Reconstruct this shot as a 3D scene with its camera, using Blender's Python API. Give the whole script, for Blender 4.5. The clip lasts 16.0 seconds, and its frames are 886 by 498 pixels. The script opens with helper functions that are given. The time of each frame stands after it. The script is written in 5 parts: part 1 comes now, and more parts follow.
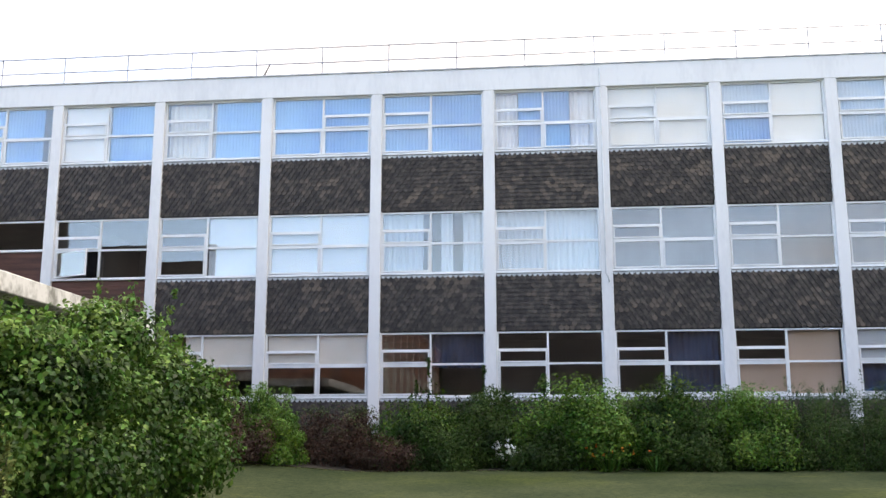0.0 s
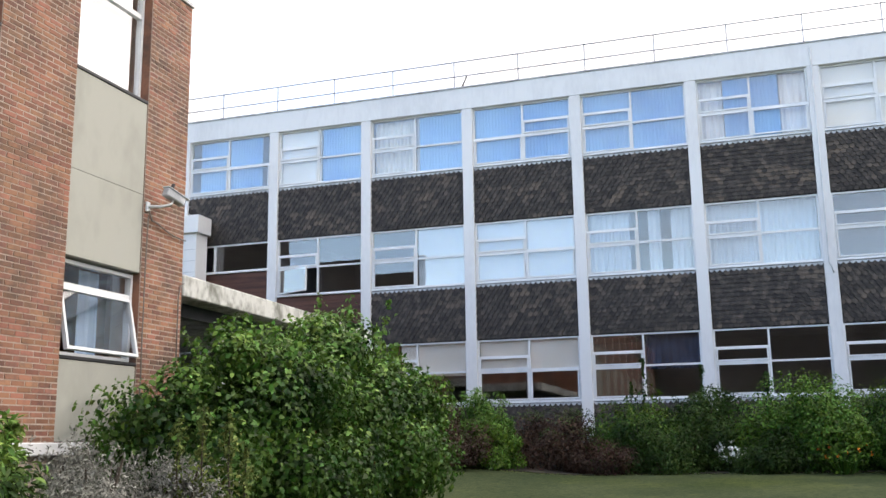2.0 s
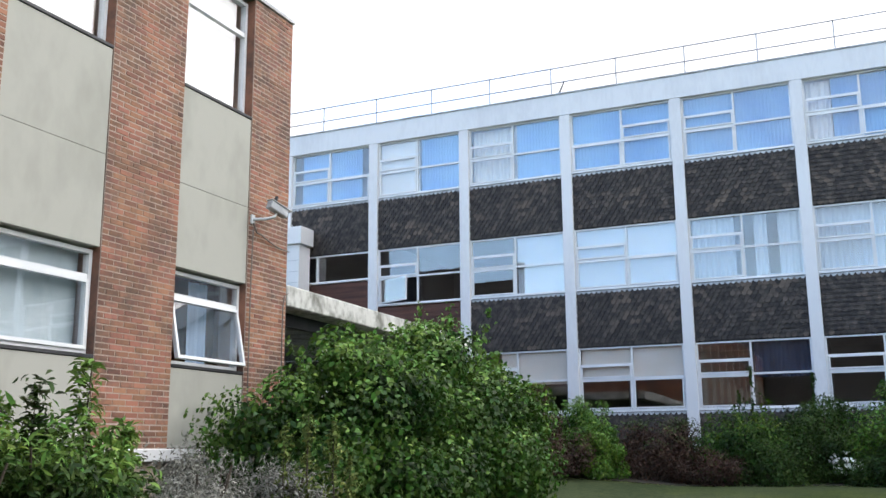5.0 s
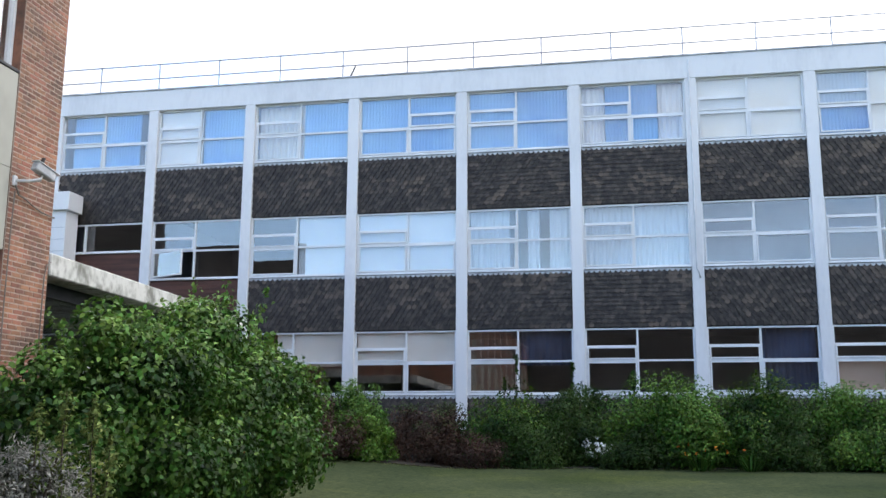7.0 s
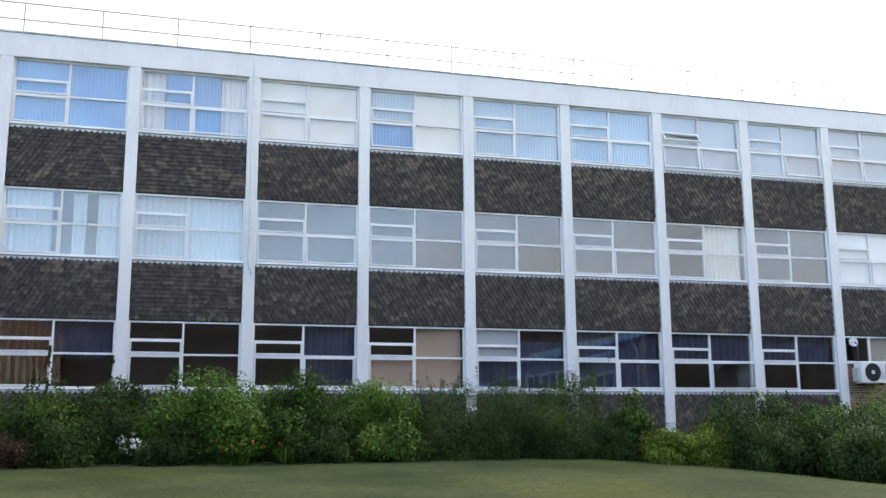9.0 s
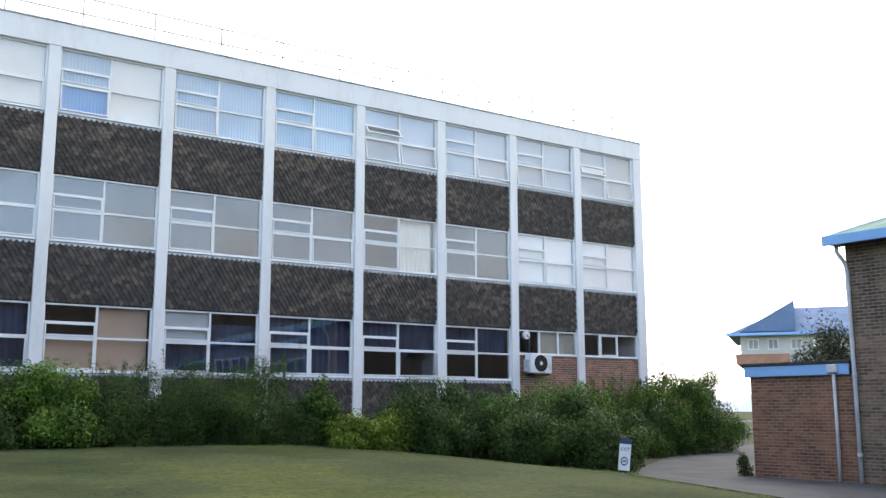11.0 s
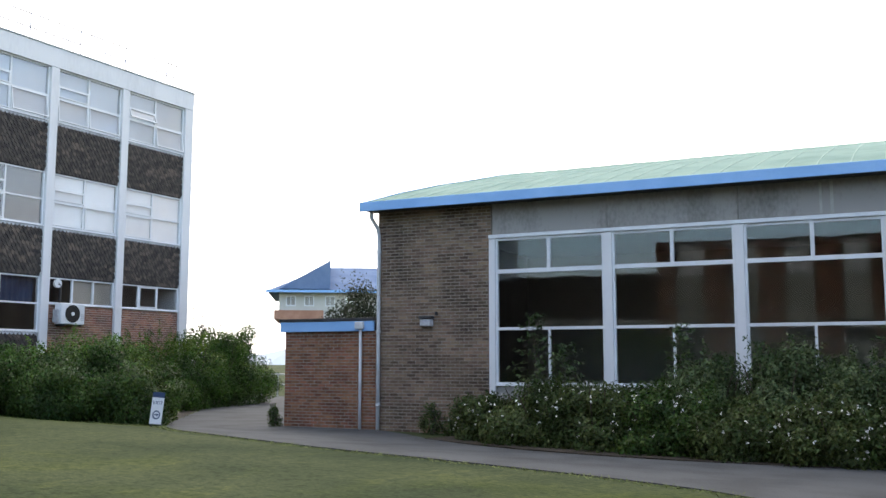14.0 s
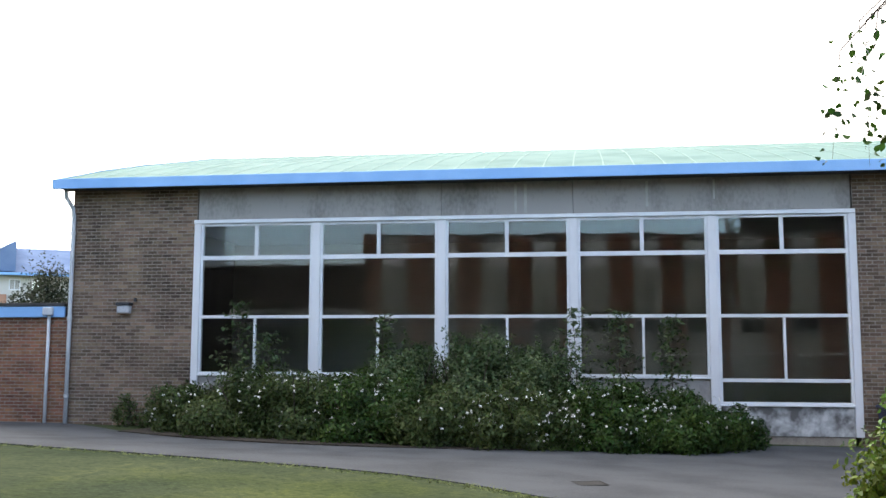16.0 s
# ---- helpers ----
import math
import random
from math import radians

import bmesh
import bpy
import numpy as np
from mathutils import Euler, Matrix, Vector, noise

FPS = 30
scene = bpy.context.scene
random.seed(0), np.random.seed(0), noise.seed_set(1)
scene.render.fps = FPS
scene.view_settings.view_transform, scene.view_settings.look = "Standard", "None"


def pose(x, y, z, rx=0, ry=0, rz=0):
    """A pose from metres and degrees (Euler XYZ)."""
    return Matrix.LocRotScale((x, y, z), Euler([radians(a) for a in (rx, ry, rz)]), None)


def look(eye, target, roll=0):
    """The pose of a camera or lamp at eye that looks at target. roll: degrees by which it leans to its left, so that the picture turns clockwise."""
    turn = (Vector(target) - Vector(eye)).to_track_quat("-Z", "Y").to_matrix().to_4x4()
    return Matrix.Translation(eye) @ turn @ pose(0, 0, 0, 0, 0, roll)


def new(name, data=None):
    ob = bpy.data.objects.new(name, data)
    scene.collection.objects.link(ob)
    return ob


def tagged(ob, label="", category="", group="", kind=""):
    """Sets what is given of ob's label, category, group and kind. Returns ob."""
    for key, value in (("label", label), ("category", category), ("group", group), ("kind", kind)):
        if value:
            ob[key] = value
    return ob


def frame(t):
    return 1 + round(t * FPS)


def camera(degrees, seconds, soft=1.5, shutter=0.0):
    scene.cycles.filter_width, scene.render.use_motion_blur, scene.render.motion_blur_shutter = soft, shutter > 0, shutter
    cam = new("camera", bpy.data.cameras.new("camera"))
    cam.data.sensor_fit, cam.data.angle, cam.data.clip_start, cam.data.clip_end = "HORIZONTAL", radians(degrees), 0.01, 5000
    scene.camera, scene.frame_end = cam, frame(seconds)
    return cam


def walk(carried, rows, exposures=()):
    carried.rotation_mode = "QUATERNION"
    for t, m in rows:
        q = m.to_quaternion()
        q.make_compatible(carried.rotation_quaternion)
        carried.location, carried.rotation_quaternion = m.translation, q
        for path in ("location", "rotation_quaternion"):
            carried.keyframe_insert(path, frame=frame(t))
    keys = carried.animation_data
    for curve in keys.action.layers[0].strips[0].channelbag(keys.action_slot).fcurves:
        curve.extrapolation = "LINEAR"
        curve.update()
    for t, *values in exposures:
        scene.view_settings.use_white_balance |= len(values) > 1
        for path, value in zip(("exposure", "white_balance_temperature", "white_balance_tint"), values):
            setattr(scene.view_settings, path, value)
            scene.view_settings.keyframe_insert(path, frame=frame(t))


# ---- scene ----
EYE = Vector((0, 0, 1.6))


def aim(yaw, pitch, roll):
    """The standing camera turned to the left by yaw and up by pitch, in degrees."""
    a, b = radians(yaw), radians(pitch)
    return look(EYE, EYE + Vector((-math.sin(a) * math.cos(b), math.cos(a) * math.cos(b), math.sin(b))), roll)


cam = camera(49.5, 16.0)
PATH = [
    (0, aim(5.67, 10.91, -0.09)),
    (0.5, aim(7.79, 10.95, -0.26)),
    (1, aim(10.68, 10.99, -0.31)),
    (1.5, aim(14.2, 10.87, -0.67)),
    (2, aim(18.11, 11.23, -0.85)),
    (2.5, aim(21.79, 12.01, -0.86)),
    (3, aim(24.22, 12.03, -0.61)),
    (3.5, aim(24.4, 12.06, -0.47)),
    (6, aim(23.05, 11.22, -0.27)),
    (6.5, aim(18.19, 11.15, 0.23)),
    (7, aim(10.92, 10.73, 0.3)),
    (7.5, aim(3.23, 10, 0.59)),
    (8, aim(-3.53, 10.1, 0.38)),
    (8.5, aim(-10.13, 10.35, -0.05)),
    (9, aim(-15.72, 10.42, -0.37)),
    (9.5, aim(-20.9, 10.08, 0.1)),
    (10, aim(-26.73, 9.98, -0.19)),
    (10.2, aim(-28.1, 9.9, -0.2)),
    (12.3, aim(-42.47, 8.6, 0.2)),
    (12.5, aim(-43.34, 8.43, 0.3)),
    (13, aim(-47.38, 8.03, 1.2)),
    (13.5, aim(-54.88, 7.06, 0.53)),
    (14, aim(-60.69, 6.77, 0.05)),
    (14.5, aim(-65.35, 7.16, 0.2)),
    (15, aim(-69.62, 7.22, -0.16)),
    (15.5, aim(-72.88, 6.68, -0.04)),
    (16, aim(-78.04, 6.17, 0.19)),
]
walk(cam, PATH, ((0.0, 0.22, 7000, 14), (1.5, 0.10, 6850, 12), (3.0, 0.06, 6450, 10), (3.5, -0.02, 6350, 9), (6.0, 0.05, 6150, 9), (6.5, -0.04, 6100, 10), (8.0, 0.0, 6300, 10), (9.5, 0.08, 6700, 10), (12.5, 0.0, 6700, 10), (13.0, -0.06, 6700, 10), (15.0, -0.05, 6650, 10), (15.5, 0.06, 6650, 10), (16.0, 0.38, 6650, 10)))

# ---- sky and sun: bright thin cloud, the sun veiled behind the long block's far end ----
world = bpy.data.worlds.new("sky")
scene.world = world
world.use_nodes = True
wn, wl = world.node_tree.nodes, world.node_tree.links
wn.clear()
SUN_TURN, SUN_HIGH = radians(62), radians(42)      # turn from +y towards +x
sky = wn.new("ShaderNodeTexSky")
sky.sky_type, sky.sun_disc = "NISHITA", False
sky.sun_elevation, sky.sun_rotation = SUN_HIGH, SUN_TURN
sky.air_density, sky.dust_density, sky.ozone_density = 1.0, 0.6, 1.0
sky_dim = wn.new("ShaderNodeVectorMath")
sky_dim.operation = "SCALE"
sky_dim.inputs["Scale"].default_value = 0.66
wl.new(sky.outputs[0], sky_dim.inputs[0])
coords = wn.new("ShaderNodeTexCoord")
spread = wn.new("ShaderNodeMapping")
spread.inputs["Scale"].default_value = (1.0, 1.0, 2.6)
wl.new(coords.outputs["Generated"], spread.inputs[0])
cloud = wn.new("ShaderNodeTexNoise")
cloud.inputs["Scale"].default_value, cloud.inputs["Detail"].default_value = 2.1, 7.0
wl.new(spread.outputs[0], cloud.inputs["Vector"])
bank = wn.new("ShaderNodeVectorMath")              # the cloud thickens towards the sun
bank.operation = "DOT_PRODUCT"
bank.inputs[1].default_value = (0.22, 0.21, 0.0)
wl.new(coords.outputs["Generated"], bank.inputs[0])
thick = wn.new("ShaderNodeMath")
thick.operation = "ADD"
wl.new(cloud.outputs["Fac"], thick.inputs[0]), wl.new(bank.outputs["Value"], thick.inputs[1])
cover = wn.new("ShaderNodeMapRange")
cover.inputs["From Min"].default_value, cover.inputs["From Max"].default_value = 0.28, 0.56
cover.inputs["To Min"].default_value, cover.inputs["To Max"].default_value = 0.14, 1.0
wl.new(thick.outputs[0], cover.inputs["Value"])
veil = wn.new("ShaderNodeMix")
veil.data_type = "RGBA"
wl.new(cover.outputs[0], veil.inputs["Factor"])
wl.new(sky_dim.outputs[0], veil.inputs["A"])
glow = wn.new("ShaderNodeVectorMath")              # thin cloud shines round the veiled sun
glow.operation = "DOT_PRODUCT"
glow.inputs[1].default_value = (math.sin(SUN_TURN) * math.cos(SUN_HIGH), math.cos(SUN_TURN) * math.cos(SUN_HIGH), math.sin(SUN_HIGH))
wl.new(coords.outputs["Generated"], glow.inputs[0])
near_sun = wn.new("ShaderNodeMapRange")
near_sun.interpolation_type = "SMOOTHSTEP"
near_sun.inputs["From Min"].default_value, near_sun.inputs["From Max"].default_value = 0.45, 1.0
near_sun.inputs["To Min"].default_value, near_sun.inputs["To Max"].default_value = 1.0, 2.7
wl.new(glow.outputs["Value"], near_sun.inputs["Value"])
shine = wn.new("ShaderNodeVectorMath")
shine.operation = "SCALE"
shine.inputs[0].default_value = (1.40, 1.335, 1.29)
wl.new(near_sun.outputs[0], shine.inputs["Scale"])
wl.new(shine.outputs[0], veil.inputs["B"])
sky_out = wn.new("ShaderNodeBackground")
sky_out.inputs["Strength"].default_value = 1.0
wl.new(veil.outputs["Result"], sky_out.inputs["Color"])
world_out = wn.new("ShaderNodeOutputWorld")
wl.new(sky_out.outputs[0], world_out.inputs[0])

sun = new("sun", bpy.data.lights.new("sun", "SUN"))
sun.data.energy, sun.data.angle, sun.data.color = 0.7, radians(14), (1.0, 0.95, 0.88)
sun.matrix_world = look((math.sin(SUN_TURN) * 60, math.cos(SUN_TURN) * 60, 60 * math.tan(SUN_HIGH)), (0, 0, 0))


# ---- materials ----
def material(name, dark, light, scale=3.0, rough=0.7, metal=0.0, bump=0.15, fine=40.0, spec=0.4, island=0.0, each=0.0, stretch=(1, 1, 1), tint=None, spot=0.55):
    """A surface that varies between two colours at two scales, with fine relief. island / each: spread of brightness by loose piece / by object."""
    m = bpy.data.materials.new(name)
    m.use_nodes = True
    n, l = m.node_tree.nodes, m.node_tree.links
    p = n["Principled BSDF"]
    p.inputs["Roughness"].default_value, p.inputs["Metallic"].default_value = rough, metal
    p.inputs["Specular IOR Level"].default_value = spec
    mp = n.new("ShaderNodeMapping")
    mp.inputs["Scale"].default_value = stretch
    geo = n.new("ShaderNodeNewGeometry")
    l.new(geo.outputs["Position"], mp.inputs[0])
    big, small = n.new("ShaderNodeTexNoise"), n.new("ShaderNodeTexNoise")
    big.inputs["Scale"].default_value, big.inputs["Detail"].default_value = scale, 5
    small.inputs["Scale"].default_value, small.inputs["Detail"].default_value = fine, 3
    l.new(mp.outputs[0], big.inputs["Vector"]), l.new(mp.outputs[0], small.inputs["Vector"])
    both = n.new("ShaderNodeMath")
    both.operation, both.inputs[1].default_value = "MULTIPLY_ADD", 0.4
    l.new(small.outputs["Fac"], both.inputs[0]), l.new(big.outputs["Fac"], both.inputs[2])
    ramp = n.new("ShaderNodeMapRange")
    ramp.inputs["From Min"].default_value, ramp.inputs["From Max"].default_value = spot, spot + 0.3
    l.new(both.outputs[0], ramp.inputs["Value"])
    mix = n.new("ShaderNodeMix")
    mix.data_type = "RGBA"
    mix.inputs["A"].default_value, mix.inputs["B"].default_value = (*dark, 1), (*light, 1)
    l.new(ramp.outputs[0], mix.inputs["Factor"])
    colour = mix.outputs["Result"]
    if island or each:
        if island:
            chance = geo.outputs["Random Per Island"]
        else:
            chance = n.new("ShaderNodeObjectInfo").outputs["Random"]
        spreadr = n.new("ShaderNodeMapRange")
        k = island or each
        spreadr.inputs["To Min"].default_value, spreadr.inputs["To Max"].default_value = 1 - k, 1 + k
        l.new(chance, spreadr.inputs["Value"])
        hue = n.new("ShaderNodeHueSaturation")
        l.new(spreadr.outputs[0], hue.inputs["Value"]), l.new(colour, hue.inputs["Color"])
        if tint:
            th = n.new("ShaderNodeMapRange")
            th.inputs["To Min"].default_value, th.inputs["To Max"].default_value = 0.5 - tint, 0.5 + tint
            tw = n.new("ShaderNodeMath")
            tw.operation, tw.inputs[1].default_value = "MULTIPLY", 7.31
            tf = n.new("ShaderNodeMath")
            tf.operation = "FRACT"
            l.new(chance, tw.inputs[0]), l.new(tw.outputs[0], tf.inputs[0]), l.new(tf.outputs[0], th.inputs["Value"])
            l.new(th.outputs[0], hue.inputs["Hue"])
        colour = hue.outputs[0]
    l.new(colour, p.inputs["Base Color"])
    if bump:
        b = n.new("ShaderNodeBump")
        b.inputs["Strength"].default_value, b.inputs["Distance"].default_value = bump, 0.02
        l.new(both.outputs[0], b.inputs["Height"]), l.new(b.outputs[0], p.inputs["Normal"])
    return m


def leafy(name, dark, light, gloss=0.42):
    """Leaves that let some light through, each a little different."""
    m = material(name, dark, light, scale=1.3, rough=gloss, bump=0.0, island=0.55, tint=0.025, spec=0.17)
    n, l = m.node_tree.nodes, m.node_tree.links
    p, out = n["Principled BSDF"], n["Material Output"]
    tr, mx = n.new("ShaderNodeBsdfTranslucent"), n.new("ShaderNodeMixShader")
    mx.inputs[0].default_value = 0.24
    l.new(p.inputs["Base Color"].links[0].from_socket, tr.inputs["Color"])
    l.new(p.outputs[0], mx.inputs[1]), l.new(tr.outputs[0], mx.inputs[2]), l.new(mx.outputs[0], out.inputs[0])
    return m


def glazing(name, gloss, tone, wave=0.006, sheen=(1.0, 1.0, 1.0)):
    """Clear panes: see-through, with a mirror sheen that grows towards a glancing view."""
    m = bpy.data.materials.new(name)
    m.use_nodes = True
    n, l = m.node_tree.nodes, m.node_tree.links
    n.remove(n["Principled BSDF"])
    lw, see, gl, mx = n.new("ShaderNodeLayerWeight"), n.new("ShaderNodeBsdfTransparent"), n.new("ShaderNodeBsdfGlossy"), n.new("ShaderNodeMixShader")
    lw.inputs["Blend"].default_value, see.inputs["Color"].default_value = 0.5, (*tone, 1)
    gl.inputs["Roughness"].default_value, gl.inputs["Color"].default_value = 0.01, (*sheen, 1)
    pw, sc = n.new("ShaderNodeMath"), n.new("ShaderNodeMath")
    pw.operation, pw.inputs[1].default_value = "POWER", 4.0
    sc.operation, sc.inputs[1].default_value, sc.inputs[2].default_value = "MULTIPLY_ADD", 1 - gloss, gloss
    l.new(lw.outputs["Facing"], pw.inputs[0]), l.new(pw.outputs[0], sc.inputs[0])
    geo, no, b = n.new("ShaderNodeNewGeometry"), n.new("ShaderNodeTexNoise"), n.new("ShaderNodeBump")
    no.inputs["Scale"].default_value = 1.1
    b.inputs["Strength"].default_value, b.inputs["Distance"].default_value = wave, 0.3
    l.new(geo.outputs["Position"], no.inputs["Vector"]), l.new(no.outputs["Fac"], b.inputs["Height"]), l.new(b.outputs[0], gl.inputs["Normal"])
    l.new(sc.outputs[0], mx.inputs[0]), l.new(see.outputs[0], mx.inputs[1]), l.new(gl.outputs[0], mx.inputs[2])
    l.new(mx.outputs[0], n["Material Output"].inputs[0])
    return m



WHITE = material("white_paint", (0.62, 0.62, 0.63), (0.72, 0.72, 0.725), scale=0.9, rough=0.5, bump=0.05, fine=14, stretch=(1, 1, 0.3), spot=0.42)
FRAME = material("white_gloss_frame", (0.66, 0.68, 0.7), (0.77, 0.78, 0.79), scale=2, rough=0.35, bump=0.02)
CONCRETE = material("panel_concrete", (0.3, 0.3, 0.262), (0.39, 0.388, 0.345), scale=1.1, rough=0.85, bump=0.12, fine=5, stretch=(1, 1, 0.55), spot=0.40)
LINTEL = material("stained_concrete", (0.19, 0.18, 0.168), (0.335, 0.318, 0.3), scale=1.0, rough=0.9, bump=0.2, fine=16, stretch=(1.0, 1.0, 0.6), spot=0.44)
PEELING = material("peeling_paint", (0.13, 0.125, 0.12), (0.56, 0.56, 0.55), scale=2.4, rough=0.85, bump=0.4, fine=9, spot=0.58)
LIME = material("lime_streak", (0.37, 0.36, 0.335), (0.45, 0.44, 0.41), scale=6, rough=0.9, bump=0.1)
CABLE = material("grey_brown_cable", (0.13, 0.115, 0.10), (0.20, 0.18, 0.16), scale=6, rough=0.7, bump=0.05)
SEAM = material("pale_copper_seam", (0.235, 0.355, 0.305), (0.33, 0.44, 0.39), scale=1.5, rough=0.8, bump=0.0, spec=0.15)
CANOPY = material("weathered_white_concrete", (0.20, 0.20, 0.175), (0.58, 0.58, 0.55), scale=3.0, rough=0.9, bump=0.3, fine=12, stretch=(1, 1, 0.7), spot=0.52)
def clay(name, single):
    """Hung clay tiles: each its own shade, with drifts of tan, lichened ones among dark."""
    m = material(name, (0.024, 0.0205, 0.0185), (0.070, 0.057, 0.048), scale=7.0, rough=0.7, bump=0.15, each=0.38 if single else 0.0, island=0.0 if single else 0.38, tint=0.010, spot=0.58)
    n, l = m.node_tree.nodes, m.node_tree.links
    p = n["Principled BSDF"]
    was = p.inputs["Base Color"].links[0].from_socket
    geo = n.new("ShaderNodeNewGeometry")
    chance = n.new("ShaderNodeObjectInfo").outputs["Random"] if single else geo.outputs["Random Per Island"]
    mp, no = n.new("ShaderNodeMapping"), n.new("ShaderNodeTexNoise")
    mp.inputs["Scale"].default_value = (0.75, 1.0, 1.5)
    no.inputs["Scale"].default_value, no.inputs["Detail"].default_value = 1.15, 3
    l.new(geo.outputs["Position"], mp.inputs[0]), l.new(mp.outputs[0], no.inputs["Vector"])
    add = n.new("ShaderNodeMath")
    add.operation, add.inputs[1].default_value = "MULTIPLY_ADD", 0.34
    l.new(chance, add.inputs[0]), l.new(no.outputs["Fac"], add.inputs[2])
    rg, mx = n.new("ShaderNodeMapRange"), n.new("ShaderNodeMix")
    rg.inputs["From Min"].default_value, rg.inputs["From Max"].default_value = 0.76, 0.98
    mx.data_type = "RGBA"
    mx.inputs["B"].default_value = (0.128, 0.099, 0.075, 1)
    l.new(add.outputs[0], rg.inputs["Value"]), l.new(rg.outputs[0], mx.inputs["Factor"]), l.new(was, mx.inputs["A"])
    l.new(mx.outputs["Result"], p.inputs["Base Color"])
    return m


TILE, TILE_ONE = clay("dark_clay_tile", False), clay("dark_clay_tile_single", True)
FELT = material("tile_backing", (0.015, 0.014, 0.013), (0.03, 0.028, 0.025), rough=0.9)
RED_BRICK = material("orange_red_brick", (0.125, 0.075, 0.058), (0.3, 0.138, 0.086), scale=2.2, rough=0.85, bump=0.25, fine=16, each=0.30, tint=0.012, spot=0.52)
RED_BRICK_REST = material("orange_red_brickwork", (0.125, 0.075, 0.058), (0.3, 0.138, 0.086), scale=2.2, rough=0.85, bump=0.25, fine=16, island=0.30, tint=0.012, spot=0.52)
MORTAR = material("pale_mortar", (0.36, 0.285, 0.235), (0.47, 0.385, 0.325), scale=5, rough=0.95, bump=0.2)
BROWN_BRICK = material("brown_brick", (0.08, 0.056, 0.039), (0.192, 0.131, 0.089), scale=1.2, rough=0.9, bump=0.25, fine=18, each=0.38, tint=0.012, spot=0.52)
BROWN_BRICK_REST = material("brown_brickwork", (0.08, 0.056, 0.039), (0.192, 0.131, 0.089), scale=1.2, rough=0.9, bump=0.25, fine=18, island=0.38, tint=0.012, spot=0.52)
DARK_RED_BRICK = material("dark_red_brickwork", (0.135, 0.060, 0.035), (0.245, 0.112, 0.062), scale=1.4, rough=0.9, bump=0.25, fine=18, island=0.32, tint=0.01, spot=0.52)
GREY_MORTAR = material("grey_mortar", (0.215, 0.18, 0.15), (0.3, 0.26, 0.22), scale=5, rough=0.95, bump=0.2)
BLUE = material("blue_fascia", (0.20, 0.40, 0.70), (0.25, 0.46, 0.76), scale=1, rough=0.45, bump=0.03)
COPPER = material("green_copper_roof", (0.122, 0.222, 0.186), (0.195, 0.305, 0.26), scale=0.9, spec=0.15, rough=0.8, bump=0.06, stretch=(1, 1, 1), spot=0.45)
PIPE = material("grey_white_pipe", (0.46, 0.48, 0.5), (0.6, 0.62, 0.64), scale=3, rough=0.45, bump=0.05)
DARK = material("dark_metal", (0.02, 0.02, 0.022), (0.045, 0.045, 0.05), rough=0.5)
LEAD = material("lead_flashing", (0.34, 0.35, 0.37), (0.58, 0.59, 0.61), scale=4, rough=0.6, bump=0.1)
STEEL = material("galvanised_rail", (0.24, 0.26, 0.31), (0.34, 0.36, 0.41), rough=0.45, metal=0.4, bump=0.0)
BOARD = material("dark_red_boarding", (0.055, 0.026, 0.020), (0.115, 0.050, 0.036), scale=2, rough=0.75, bump=0.2, stretch=(0.3, 1, 4))
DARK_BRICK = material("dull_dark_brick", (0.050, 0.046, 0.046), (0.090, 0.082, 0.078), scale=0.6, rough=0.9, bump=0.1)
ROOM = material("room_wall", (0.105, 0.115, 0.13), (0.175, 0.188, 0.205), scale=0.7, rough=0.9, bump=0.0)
ROOM_DARK = material("hall_wall", (0.25, 0.25, 0.235), (0.34, 0.338, 0.32), scale=0.5, rough=0.8, bump=0.0)
CLOTH = material("white_cloth", (0.82, 0.83, 0.85), (0.90, 0.90, 0.91), scale=1.5, rough=0.9, bump=0.0)
PALECLOTH = material("pale_blue_white_cloth", (0.5, 0.58, 0.64), (0.6, 0.67, 0.72), scale=0.8, fine=4, rough=0.9, bump=0.0)
CREAM = material("cream_cloth", (0.78, 0.76, 0.69), (0.88, 0.86, 0.80), scale=1.5, rough=0.9, bump=0.0)
NAVY = material("navy_cloth", (0.022, 0.038, 0.085), (0.042, 0.068, 0.14), scale=1.5, rough=0.9, bump=0.0)
GREYCLOTH = material("pale_grey_cloth", (0.46, 0.49, 0.52), (0.60, 0.62, 0.64), scale=0.9, fine=4, rough=0.9, bump=0.0)
PALEBLUE = material("pale_mirrored_sky_slats", (0.30, 0.44, 0.58), (0.50, 0.60, 0.68), scale=0.7, fine=3, rough=0.8, bump=0.0, spot=0.5)
TAN = material("tan_board", (0.62, 0.45, 0.34), (0.72, 0.54, 0.42), scale=0.8, rough=0.8, bump=0.0)
SKYBLUE = material("mirrored_sky_slats", (0.075, 0.27, 0.60), (0.22, 0.46, 0.74), scale=0.7, fine=3, rough=0.8, bump=0.0, spot=0.5)
GLASS = glazing("window_glass", 0.085, (0.93, 0.93, 0.93), 0.003)
# grey-blue drifts of mirrored cloud, put into the colour of a sheet
SLATE = material("slate_cloud_reflection", (0.018, 0.026, 0.042), (0.115, 0.125, 0.145), scale=0.5, fine=2.5, rough=0.9, bump=0.0, spot=0.5)
# the bluish sheen stands for a bluer western sky mirrored in these panes
HALL_GLASS = glazing("hall_window_glass", 0.029, (0.90, 0.90, 0.88), sheen=(0.86, 0.94, 1.0))
